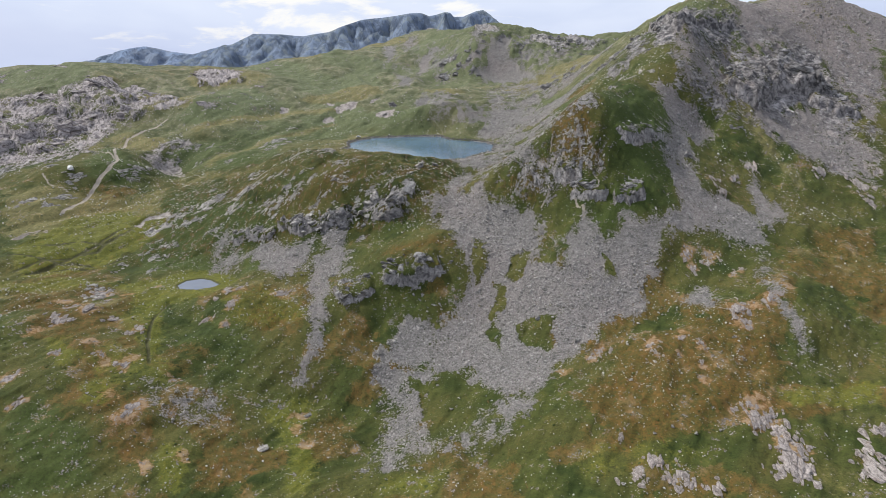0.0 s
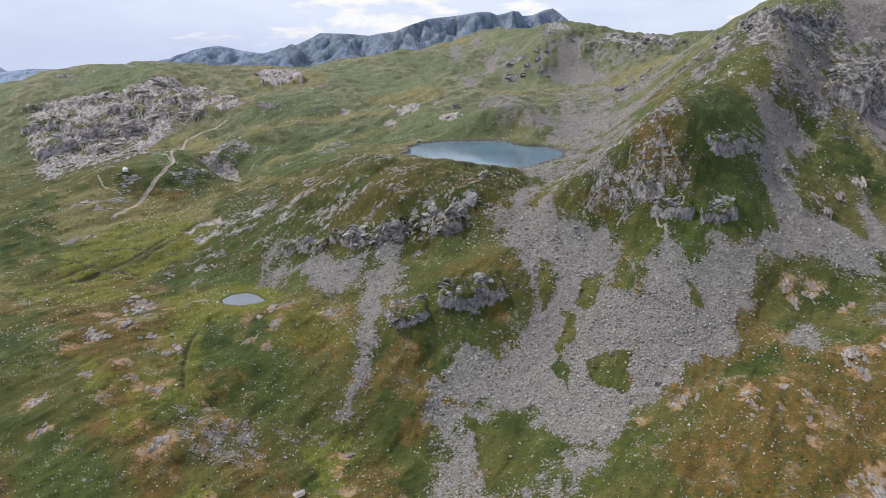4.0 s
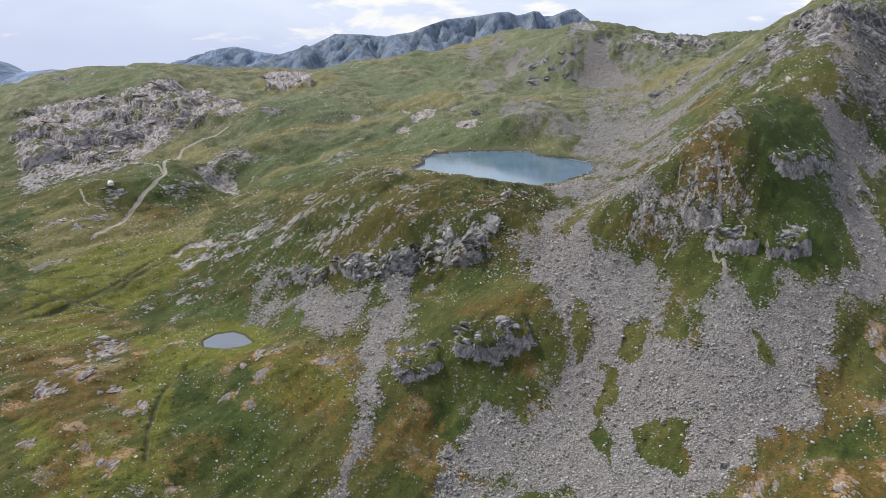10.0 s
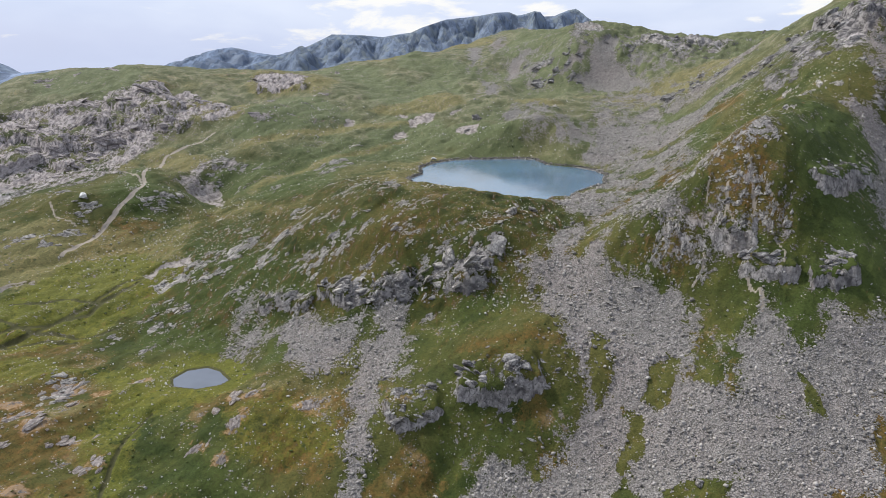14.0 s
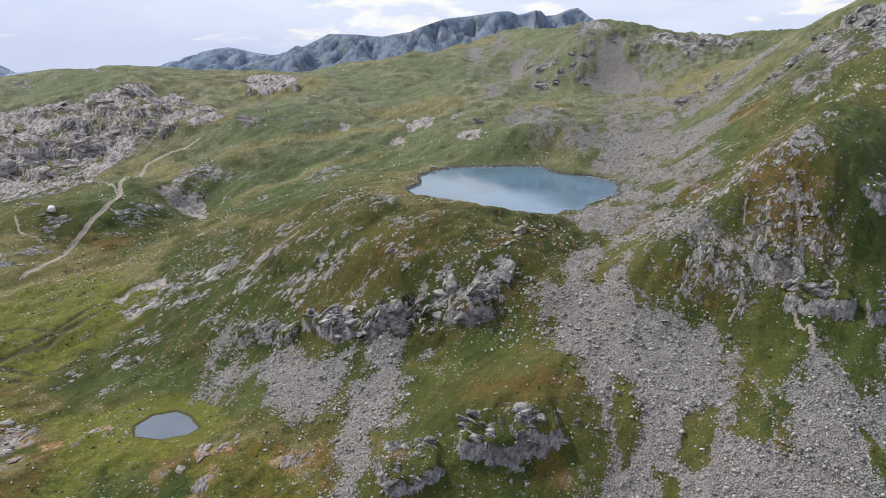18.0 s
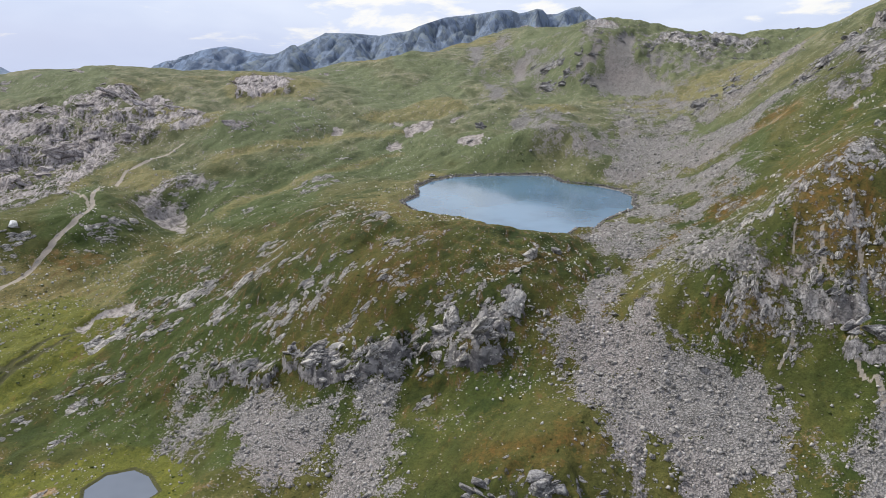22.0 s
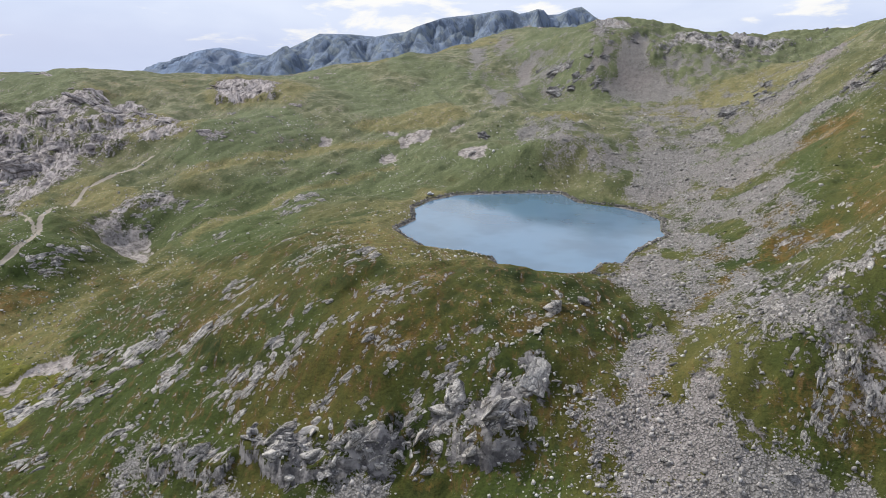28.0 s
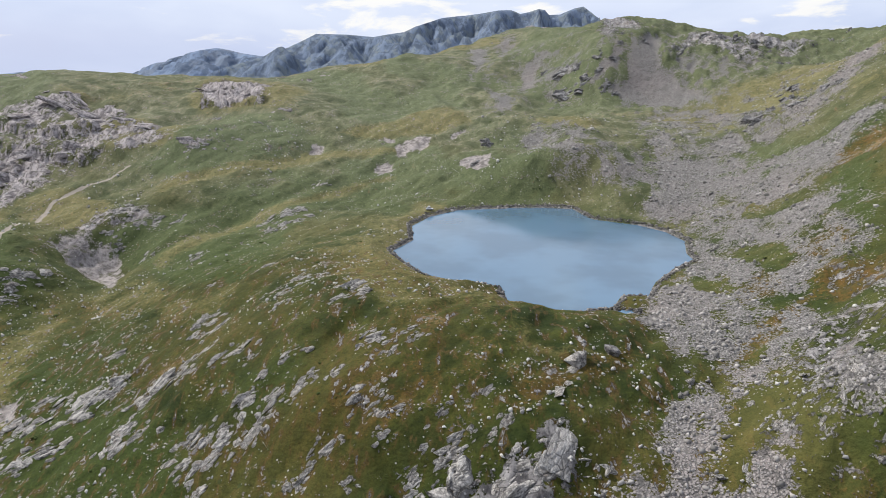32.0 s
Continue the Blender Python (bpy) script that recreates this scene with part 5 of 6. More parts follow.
# rock and turf tones hold painted distance haze, bluer and paler further off
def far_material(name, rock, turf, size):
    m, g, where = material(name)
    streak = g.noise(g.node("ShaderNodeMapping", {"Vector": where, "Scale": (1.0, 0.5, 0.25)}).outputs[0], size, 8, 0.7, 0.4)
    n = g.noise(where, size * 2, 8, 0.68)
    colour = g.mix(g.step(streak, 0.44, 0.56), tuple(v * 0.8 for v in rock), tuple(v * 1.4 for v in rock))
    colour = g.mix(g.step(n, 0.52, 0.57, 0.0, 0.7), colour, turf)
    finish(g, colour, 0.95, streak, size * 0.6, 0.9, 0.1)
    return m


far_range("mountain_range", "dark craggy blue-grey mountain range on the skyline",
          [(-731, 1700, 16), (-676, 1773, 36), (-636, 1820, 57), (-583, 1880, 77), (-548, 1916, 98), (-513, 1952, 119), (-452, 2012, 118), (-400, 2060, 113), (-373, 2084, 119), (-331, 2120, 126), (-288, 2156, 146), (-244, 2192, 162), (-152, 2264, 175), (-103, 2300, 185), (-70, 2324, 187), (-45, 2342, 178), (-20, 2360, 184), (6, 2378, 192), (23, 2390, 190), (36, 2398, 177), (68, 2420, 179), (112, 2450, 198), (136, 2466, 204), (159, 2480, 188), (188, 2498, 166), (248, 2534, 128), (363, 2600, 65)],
          520, 500, -40, far_material("far_haze_rock", (0.115, 0.145, 0.195), (0.185, 0.215, 0.225), 17), 74, 71)
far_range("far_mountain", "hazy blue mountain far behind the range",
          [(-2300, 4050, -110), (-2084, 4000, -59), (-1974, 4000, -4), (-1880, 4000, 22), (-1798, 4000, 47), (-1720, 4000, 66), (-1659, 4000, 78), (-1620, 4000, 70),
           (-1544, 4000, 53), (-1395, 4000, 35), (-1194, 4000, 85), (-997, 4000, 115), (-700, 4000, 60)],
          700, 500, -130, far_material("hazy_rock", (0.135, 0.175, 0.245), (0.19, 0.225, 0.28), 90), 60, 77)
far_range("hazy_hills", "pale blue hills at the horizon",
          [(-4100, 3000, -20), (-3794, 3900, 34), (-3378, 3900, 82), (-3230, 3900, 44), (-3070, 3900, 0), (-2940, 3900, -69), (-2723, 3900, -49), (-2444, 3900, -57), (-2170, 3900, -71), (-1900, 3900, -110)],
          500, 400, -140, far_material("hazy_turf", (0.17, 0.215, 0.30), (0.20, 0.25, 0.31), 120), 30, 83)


# ---- rocks ----
def rock_shape(seed, half, cuts, detail=3, jag=0.05, ledges=0.0):
    """An angular block: a ball cut back by a box and by random planes."""
    rng = random.Random(seed)
    bm = bmesh.new()
    bmesh.ops.create_icosphere(bm, subdivisions=detail, radius=1.0)
    planes = []
    for axis in range(3):
        for sign in (-1, 1):
            n = [rng.uniform(-0.22, 0.22) for _ in range(3)]
            n[axis] = sign
            planes.append((Vector(n).normalized(), half[axis] * rng.uniform(0.8, 1.1)))
    for _ in range(cuts):
        n = Vector([rng.gauss(0, 1) / half[i] for i in range(3)]).normalized()
        planes.append((n, math.sqrt(sum((n[i] * half[i]) ** 2 for i in range(3))) * rng.uniform(0.72, 1.02)))
    for v in bm.verts:
        d = Vector([v.co[i] * half[i] for i in range(3)]).normalized()
        r = min(dist / max(n.dot(d), 1e-4) for n, dist in planes)
        beds = 1 + jag * (noise.noise(Vector((d.x * 1.5, d.y * 7, d.z * 7)) + Vector((seed * 3.1, 0, 0))) + rng.uniform(-0.5, 0.5))
        v.co = d * r * beds
        if ledges:
            k = v.co.y / ledges + 0.6 * noise.noise(v.co * 3 + Vector((seed, 0, 0)))
            f = k - math.floor(k)
            v.co.y += ledges * (max(0.0, min(1.0, (f - 0.3) / 0.25)) - f) * 0.9
    pts, faces = [v.co[:] for v in bm.verts], [[v.index for v in f.verts] for f in bm.faces]
    bm.free()
    return pts, faces


def split_stone(seed, half, corners=15):
    """A sharp-edged broken stone: the hull of a few corners, its edges worn."""
    rng = random.Random(seed)
    bm = bmesh.new()
    for _ in range(corners):
        d = Vector([rng.gauss(0, 1) for _ in range(3)]).normalized() * rng.uniform(0.85, 1.15)
        bm.verts.new([d[i] * half[i] * 1.2 for i in range(3)])
    out = bmesh.ops.convex_hull(bm, input=bm.verts[:])
    bmesh.ops.delete(bm, geom=[v for v in bm.verts if not v.link_faces], context="VERTS")
    bmesh.ops.dissolve_limit(bm, angle_limit=radians(14), verts=bm.verts[:], edges=bm.edges[:])
    bmesh.ops.bevel(bm, geom=bm.edges[:], offset=0.025, segments=1, affect="EDGES")
    bm.verts.index_update()
    pts, faces = [v.co[:] for v in bm.verts], [[v.index for v in f.verts] for f in bm.faces]
    bm.free()
    return pts, faces


def bedded_rock(seed, half, beds):
    """Several sharp-edged beds lying against one another, broken off at different lengths."""
    rng = random.Random(seed)
    pts, faces = [], []
    for k in range(beds):
        size = (half[0] * rng.uniform(0.45, 1.0), half[1] * rng.uniform(1.0, 1.7) / beds ** 0.6, half[2] * rng.uniform(0.55, 1.0))
        p, f = split_stone(seed * 31 + k, size, rng.randint(9, 13))
        m = (Matrix.Translation((rng.uniform(-0.55, 0.55) * half[0], (k / (beds - 1) - 0.5) * 1.7 * half[1], rng.uniform(-0.45, 0.25) * half[2]))
             @ pose(0, 0, 0, rng.uniform(-8, 14), rng.uniform(-7, 7), rng.uniform(-11, 11)))
        faces += [[n + len(pts) for n in face] for face in f]
        pts += [tuple(m @ Vector(v)) for v in p]
    return pts, faces


def bedded_set(mat, count, half, beds, seed):
    return [linked("slab", *bedded_rock(seed + k, half, beds + k % 3), mat) for k in range(count)]


SLABS = {mat.name: bedded_set(mat, 12, (0.52, 0.22, 0.15), 4, 100) for mat in (GNEISS, LIMESTONE, DARK_ROCK, TAN_ROCK)}
DARK_BLOCKS = bedded_set(DARK_ROCK, 8, (0.5, 0.36, 0.30), 5, 230)
BLOCKS = bedded_set(GNEISS, 12, (0.5, 0.36, 0.28), 5, 200)

BOULDERS = [linked("boulder", *split_stone(300 + k, (0.5, 0.38, 0.27), 9), GNEISS) for k in range(12)]

CHIPS = {mat.name: [linked("block", *split_stone(700 + k, (0.5, 0.28, 0.21), 12), mat) for k in range(14)] for mat in (GNEISS, LIMESTONE, DARK_ROCK, TAN_ROCK)}

KINDS = {
    "hill": ("rock_outcrop", "streaked grey bedrock slabs breaking through hillside turf", GNEISS, 1.0),
    "west": ("rock_outcrop", "grey rock outcrop with mossy cracks on the western slope", GNEISS, 0.8),
    "nose": ("crag", "rugged grey-brown crag on the steep rocky spur", GNEISS, 0.66),
    "right": ("rock_outcrop", "pale weathered rock outcrop in rust-brown heath", TAN_ROCK, 1.05),
    "heath": ("rock_outcrop", "low whitish rock outcrop in the heath", TAN_ROCK, 1.05),
    "mound": ("rock_outcrop", "flat tan rock patch on a dry mound beside the pond", TAN_ROCK, 1.15),
    "lime": ("limestone_outcrop", "pale pinkish-grey limestone ledge, banded and bare", LIMESTONE, 0.8),
    "crest": ("ridge_rock", "dark jagged rock on the mountain ridge", DARK_ROCK, 0.6),
    "band": ("rock_band", "long broken grey cliff band with overhanging slabs", GNEISS, 1.15),
    "knoll": ("knoll_cliff", "dark blocky cliff on the grassy knoll", DARK_ROCK, 1.0),
    "dark": ("dark_crag", "dark blocky crag on the steep grass below the spur", DARK_ROCK, 1.0),
    # dark rock placed under the band to stand for the overhang's shade
    "under": ("dark_cliff", "streaked cliff face below the grassy ledge, its dark rock standing for overhang shade", DARK_ROCK, 0.9),
    "cliff": ("cliff", "dark layered cliff below the summit", DARK_ROCK, 0.62),
}
ROOTS = {}
dice = random.Random(11)


def lay(x, y, turn, dip, lean=0.6):
    """A pose on the ground at x, y: turned, dipping, and leaning with the slope."""
    e = 3.0
    z = surface([x, x + e, x - e, x, x], [y, y, y, y + e, y - e])
    n = Vector((-(z[1] - z[2]) / (2 * e) * lean, -(z[3] - z[4]) / (2 * e) * lean, 1)).normalized()
    up = Vector((0, 0, 1)).rotation_difference(n).to_matrix().to_4x4()
    return Matrix.Translation((x, y, z[0])) @ up @ pose(0, 0, 0, 0, 0, turn) @ pose(0, 0, 0, dip, 0, 0)


def outcrops(kind, places):
    if kind == "single":
        for x, y, length in places:
            boulder(x, y, length, "big angular grey boulder at the edge of the scree")
        return
    name, label, mat, scale = KINDS[kind]
    shared = kind in ("band", "knoll", "cliff", "under")
    bulky = kind in ("band", "knoll", "dark", "under", "cliff", "crest")
    for x, y, length in places:
        length *= scale
        if shared and kind in ROOTS:
            root = ROOTS[kind]
        else:
            root = new(name)
            root.matrix_world = Matrix.Translation((x, y, surface([x], [y])[0]))
            tagged(root, label, "rock" if not shared else "cliff", {"rock_outcrop": "outcrops on the slopes", "crag": "crags of the spur", "limestone_outcrop": "limestone ledges"}.get(name, ""))
            ROOTS[kind] = root
        inverse = root.matrix_world.inverted()
        for k in range(dice.randint(5, 7) if kind in ("knoll", "dark") else dice.randint(8, 11)):
            size = length * (dice.uniform(0.7, 0.95) if k == 0 and bulky else dice.uniform(0.55, 0.8) if k == 0 else 0.13 + 0.34 * dice.random() ** 1.6)
            along_strike, off = (0, 0) if k == 0 else (dice.gauss(0, 0.36) * length, dice.gauss(0, 0.24) * length)
            turn = (42 if kind in ("hill", "west") else 58) + dice.uniform(-15, 15) if kind != "lime" else dice.uniform(-15, 35)
            ca, sa = math.cos(radians(turn)), math.sin(radians(turn))
            px, py = x + ca * along_strike - sa * off, y + sa * along_strike + ca * off
            if bulky:
                turn = dice.uniform(5, 60) if kind == "band" else dice.uniform(-25, 35)
            sheet = kind in ("right", "heath", "mound")
            dip = dice.uniform(-4, 12) if sheet else dice.uniform(-5, 30) if bulky else dice.uniform(0, 24)
            m = lay(px, py, turn + (25 if sheet else 0), dip, 1.0 if sheet else (0.85 if kind == "band" else 0.55) if bulky else 0.92)
            slab = new("slab" if k == 0 else "block", dice.choice(CHIPS[mat.name] if k > 1 else (DARK_BLOCKS if kind in ("dark", "under", "cliff", "knoll", "crest") else BLOCKS) if bulky else SLABS[mat.name]))
            slab.parent = root
            slab.matrix_parent_inverse = inverse
            slab.matrix_basis = m @ Matrix.Translation((0, 0, (0.0 if kind == "crest" else -0.16 if bulky else 0.03 if sheet else -0.02) * size)) @ Matrix.Diagonal((size * dice.uniform(0.9, 1.2), size * dice.uniform(0.8, 1.5), size * (dice.uniform(0.35, 0.55) if sheet else dice.uniform(0.65, 1.0) if bulky else dice.uniform(0.45, 0.75)), 1))


# ---- single boulders ----
def boulder(x, y, size, label="angular pale grey boulder lying in the turf", flat=0.85, mesh=None):
    ob = new("boulder", mesh or dice.choice(BOULDERS))
    m = lay(x, y, dice.uniform(0, 360), dice.uniform(-15, 15), 0.5)
    ob.matrix_world = m @ Matrix.Translation((0, 0, size * 0.12)) @ Matrix.Diagonal((size, size * dice.uniform(0.75, 1.1), size * flat * dice.uniform(0.8, 1.1), 1))
    return tagged(ob, label, "boulder", "boulders of the slopes")


outcrops("hill", [(-179, 519, 17.1), (-173, 522, 7.3), (-200, 511, 12.6), (-181, 495, 14.0), (-189, 491, 9.4), (-208, 498, 19.9), (-211, 490, 14.8), (-148, 512, 15.7), (-153, 507, 9.0), (-151, 494, 13.0), (-151, 488, 8.6), (-161, 472, 10.6), (-137, 460, 11.8), (-127, 456, 13.3), (-119, 454, 9.3), (-152, 542, 7.4), (-143, 541, 12.0), (-139, 521, 9.0), (-123, 512, 10.7), (-129, 511, 6.4), (-117, 508, 5.2), (-120, 549, 7.1), (-118, 566, 12.4), (-111, 570, 7.5)])
outcrops("hill", [(-143, 594, 11.1), (-91, 538, 11.0), (-86, 534, 6.5), (-92, 529, 4.3), (-75, 506, 9.7), (-66, 507, 7.7), (-69, 499, 5.7), (-75, 482, 10.8), (-70, 483, 5.4), (-102, 503, 8.0), (-92, 494, 5.7), (-112, 492, 11.8), (-102, 488, 9.6), (-96, 490, 5.7), (-115, 481, 7.7), (-106, 480, 9.5), (-121, 483, 11.8), (-126, 478, 9.9), (-122, 474, 7.7), (-88, 466, 8.8), (-82, 471, 7.1), (-68, 471, 5.2), (-64, 479, 5.3), (-49, 471, 10.2)])
outcrops("hill", [(-47, 472, 5.1), (-58, 463, 6.7), (-52, 465, 6.7), (-36, 474, 6.8), (-41, 484, 5.3), (-18, 496, 8.3)])
outcrops("nose", [(30, 474, 10.6), (38, 482, 9.1), (36, 466, 6.8), (28, 477, 7.2), (20, 461, 6.7), (39, 496, 7.7), (44, 470, 8.7), (48, 468, 8.6), (52, 467, 8.6), (57, 464, 10.3), (61, 465, 6.9), (53, 458, 8.4), (46, 459, 8.4), (56, 454, 10.1), (66, 476, 9.0), (54, 488, 5.6), (45, 490, 11.3), (58, 514, 6.3), (55, 449, 10.0), (49, 444, 8.2), (45, 448, 6.6), (49, 450, 6.6)])
outcrops("band", [(-49, 459, 16.5), (-57, 458, 10.0), (-45, 461, 11.6), (-52, 455, 9.9), (-42, 451, 9.7), (-32, 453, 12.9), (-33, 449, 9.6), (-21, 451, 8.0), (-29, 463, 9.9), (-31, 467, 8.3), (-12, 462, 8.3), (-13, 456, 6.5), (-82, 451, 11.8), (-89, 451, 13.7), (-98, 453, 12.3), (-108, 457, 10.9), (-70, 449, 13.2), (-64, 451, 9.9), (-59, 450, 8.2), (-54, 453, 8.2), (-8, 448, 6.4), (-16, 465, 6.7)])
outcrops("west", [(-206, 391, 16.2), (-202, 377, 15.6), (-202, 508, 16.9), (-206, 501, 13.4), (-201, 519, 13.7), (-175, 516, 16.6), (-171, 522, 13.3), (-183, 543, 10.6), (-180, 511, 13.2), (-146, 490, 12.1), (-151, 514, 16.0), (-148, 514, 9.6), (-153, 555, 10.5)])
outcrops("west", [(-128, 512, 9.3)])
outcrops("west", [(-120, 552, 8.4), (-141, 544, 10.1), (-168, 592, 7.6), (-168, 699, 23.1), (-163, 705, 14.0), (-177, 694, 13.8), (-166, 757, 10.1), (-272, 606, 21.4), (-277, 596, 16.9), (-268, 601, 16.9), (-300, 538, 15.9), (-303, 532, 11.9), (-303, 516, 15.4), (-306, 566, 16.6), (-305, 558, 16.4), (-316, 523, 15.8), (-328, 576, 13.0), (-245, 688, 11.9), (-265, 697, 19.5), (-269, 691, 14.6), (-200, 649, 10.9), (-162, 472, 9.0), (-53, 437, 9.9), (-55, 435, 7.4)])
outcrops("west", [(-118, 469, 8.4), (-117, 485, 8.7), (-107, 480, 11.3), (-87, 471, 8.2)])
outcrops("band", [(-140, 464, 9.0), (-130, 461, 8.0), (-144, 460, 6.0), (-143, 450, 6.0)])
outcrops("nose", [(48, 480, 13.6), (55, 478, 10.8), (62, 478, 13.5), (68, 477, 10.8), (73, 480, 10.9), (99, 564, 13.8), (43, 474, 10.6), (34, 501, 11.5), (28, 488, 8.4), (20, 464, 7.8), (51, 452, 15.2), (58, 454, 12.7), (62, 447, 10.1), (49, 448, 12.5), (46, 443, 9.9), (55, 443, 10.0), (66, 443, 12.5), (67, 436, 9.9), (72, 443, 10.0), (77, 448, 15.2), (82, 443, 12.6)])
outcrops("nose", [(93, 445, 15.2), (103, 442, 15.3), (92, 452, 15.5), (84, 460, 13.0), (94, 456, 10.4), (102, 470, 13.6), (100, 480, 13.9), (118, 548, 13.4), (91, 489, 11.3), (84, 481, 11.0), (78, 474, 10.7), (126, 527, 16.0), (151, 571, 21.6), (155, 613, 19.7), (164, 585, 22.5), (169, 575, 18.5), (127, 508, 9.2)])
outcrops("cliff", [(161, 695, 22.9), (167, 693, 18.4), (178, 717, 19.2), (197, 733, 29.9), (206, 719, 29.4), (200, 650, 34.9), (212, 716, 24.5), (216, 911, 25.6), (199, 904, 18.9), (143, 812, 16.4), (136, 800, 16.1), (119, 791, 15.8)])
outcrops("crest", [(164, 1025, 18.0), (154, 1036, 14.6), (146, 1027, 14.4), (169, 1018, 10.7), (191, 956, 10.1), (23, 982, 20.1), (4, 979, 26.8), (47, 962, 13.1), (35, 985, 16.8), (-64, 779, 15.3), (-60, 836, 16.6)])
outcrops("lime", [(-305, 929, 33.6), (-285, 928, 33.3), (-323, 942, 27.4), (-273, 954, 27.3), (-416, 863, 46.3), (-426, 847, 39.3), (-413, 881, 33.6), (-428, 829, 32.2), (-387, 853, 32.2), (-348, 837, 30.9), (-460, 831, 46.1), (-481, 826, 39.9), (-441, 779, 37.0), (-374, 771, 46.5), (-352, 772, 34.4), (-394, 766, 41.1), (-399, 747, 40.4), (-406, 730, 34.2), (-436, 745, 35.6), (-469, 761, 37.1)])
outcrops("lime", [(-491, 768, 38.0), (-465, 723, 41.5), (-439, 723, 34.8), (-402, 693, 32.6), (-399, 660, 26.1), (-432, 670, 27.2), (-357, 819, 30.4), (-324, 822, 29.9), (-295, 795, 17.0), (-266, 778, 21.8), (-257, 782, 16.4), (-232, 881, 18.4), (-501, 934, 22.4), (-554, 888, 18.5)])
outcrops("right", [(84, 237, 12.2), (76, 233, 12.0), (94, 227, 12.0), (88, 229, 9.6), (103, 222, 9.6), (139, 252, 16.0), (132, 257, 13.4), (136, 234, 15.4), (140, 230, 12.8), (129, 228, 12.5)])
outcrops("right", [(168, 238, 16.2), (164, 227, 15.7), (159, 225, 10.4), (178, 248, 11.2), (74, 254, 5.1), (185, 469, 12.6), (188, 454, 12.3), (205, 479, 13.0), (224, 498, 13.6), (276, 500, 14.2), (295, 514, 19.6), (300, 490, 19.1), (324, 510, 20.0), (297, 469, 13.9), (319, 571, 13.5)])
outcrops("cliff", [(263, 627, 27.9), (266, 610, 27.3), (276, 609, 27.4), (313, 663, 36.0), (318, 648, 41.4), (345, 674, 37.2), (339, 647, 35.9), (314, 626, 28.7), (285, 605, 27.4), (286, 647, 29.0), (350, 627, 29.5), (361, 616, 23.5), (343, 633, 29.5), (244, 592, 21.0), (324, 679, 30.8), (228, 543, 19.4), (235, 538, 19.3), (224, 545, 14.5), (201, 504, 13.5), (171, 490, 17.2), (170, 500, 17.4), (184, 517, 13.6), (218, 556, 19.6), (204, 557, 19.5)])
outcrops("cliff", [(211, 566, 19.8), (216, 634, 27.4), (197, 654, 33.6), (212, 725, 24.7), (223, 674, 29.1), (248, 685, 29.8), (191, 582, 20.1), (205, 579, 20.1), (231, 613, 21.5)])
outcrops("hill", [(-151, 512, 10.2), (-141, 511, 7.5), (-156, 510, 7.7), (-154, 494, 12.3), (-182, 518, 13.7), (-193, 518, 11.1), (-173, 517, 10.7), (-103, 491, 8.9), (-112, 491, 9.1), (-94, 492, 6.6), (-85, 492, 6.5), (-76, 504, 9.0), (-63, 504, 6.7), (-117, 478, 8.9), (-81, 472, 6.2), (-53, 477, 6.1), (-40, 471, 6.0), (-35, 476, 5.0), (-59, 464, 5.9), (-69, 477, 6.2), (-75, 462, 6.0), (-90, 466, 6.2)])
outcrops("hill", [(-106, 480, 8.7), (-127, 487, 9.2), (-132, 480, 6.9), (-190, 494, 10.5), (-184, 497, 7.9), (-202, 492, 10.7), (-215, 491, 11.0), (-166, 472, 7.2), (-115, 534, 6.4), (-128, 561, 7.0), (-93, 527, 7.3), (-86, 530, 6.1), (-154, 549, 8.4), (-149, 551, 8.4), (-125, 512, 7.3), (-48, 467, 5.9), (-56, 469, 5.0), (-32, 465, 5.8), (-19, 495, 5.4), (-26, 496, 3.2)])
outcrops("crest", [(1, 1017, 27.2), (16, 1007, 20.1), (-12, 1051, 17.7), (4, 986, 16.4), (16, 972, 16.1), (157, 1038, 21.3), (166, 1013, 20.8), (142, 1009, 17.1), (154, 835, 21.9), (140, 786, 15.2), (118, 795, 20.4), (128, 799, 15.5), (40, 969, 16.0), (111, 1004, 13.5)])
outcrops("cliff", [(189, 618, 21.2), (187, 692, 17.6), (173, 654, 16.6), (165, 672, 14.2), (155, 675, 14.2), (227, 635, 22.1), (274, 694, 18.3), (291, 712, 18.9), (257, 675, 17.7), (188, 588, 20.2), (340, 585, 16.7), (132, 468, 16.0), (142, 474, 16.3), (128, 466, 12.0), (155, 477, 12.4), (178, 529, 13.8), (190, 523, 13.8)])
outcrops("under", [(-108, 456, 10.1), (-98, 451, 9.8), (-87, 448, 8.4), (-80, 446, 10.7), (-70, 444, 10.6), (-62, 447, 9.4), (-54, 448, 8.2)])
outcrops("single", [(0, 436, 3.1), (-3, 443, 2.3), (6, 432, 2.2), (3, 423, 2.6), (8, 423, 3.0), (1, 413, 2.1), (-1, 407, 1.6), (6, 411, 2.5), (-2, 427, 1.7), (9, 410, 1.9), (8, 405, 2.0), (-7, 447, 2.1), (5, 439, 1.8), (5, 400, 1.6), (58, 414, 2.0), (43, 423, 1.8), (23, 413, 1.9), (11, 416, 1.7), (20, 401, 1.6), (27, 394, 1.8), (33, 388, 1.8), (15, 394, 1.6), (42, 401, 1.7), (58, 393, 1.4)])
outcrops("single", [(-24, 402, 2.0), (-19, 398, 1.6)])
outcrops("single", [(96, 255, 2.3), (104, 250, 2.3), (95, 242, 2.0), (88, 253, 1.8), (144, 314, 2.7), (128, 306, 2.4), (101, 300, 2.3), (69, 228, 1.9), (115, 252, 2.1), (114, 325, 2.4), (148, 241, 1.8), (-83, 322, 2.1), (-64, 313, 2.1), (-48, 320, 1.8), (-104, 327, 1.9), (-115, 298, 1.8)])
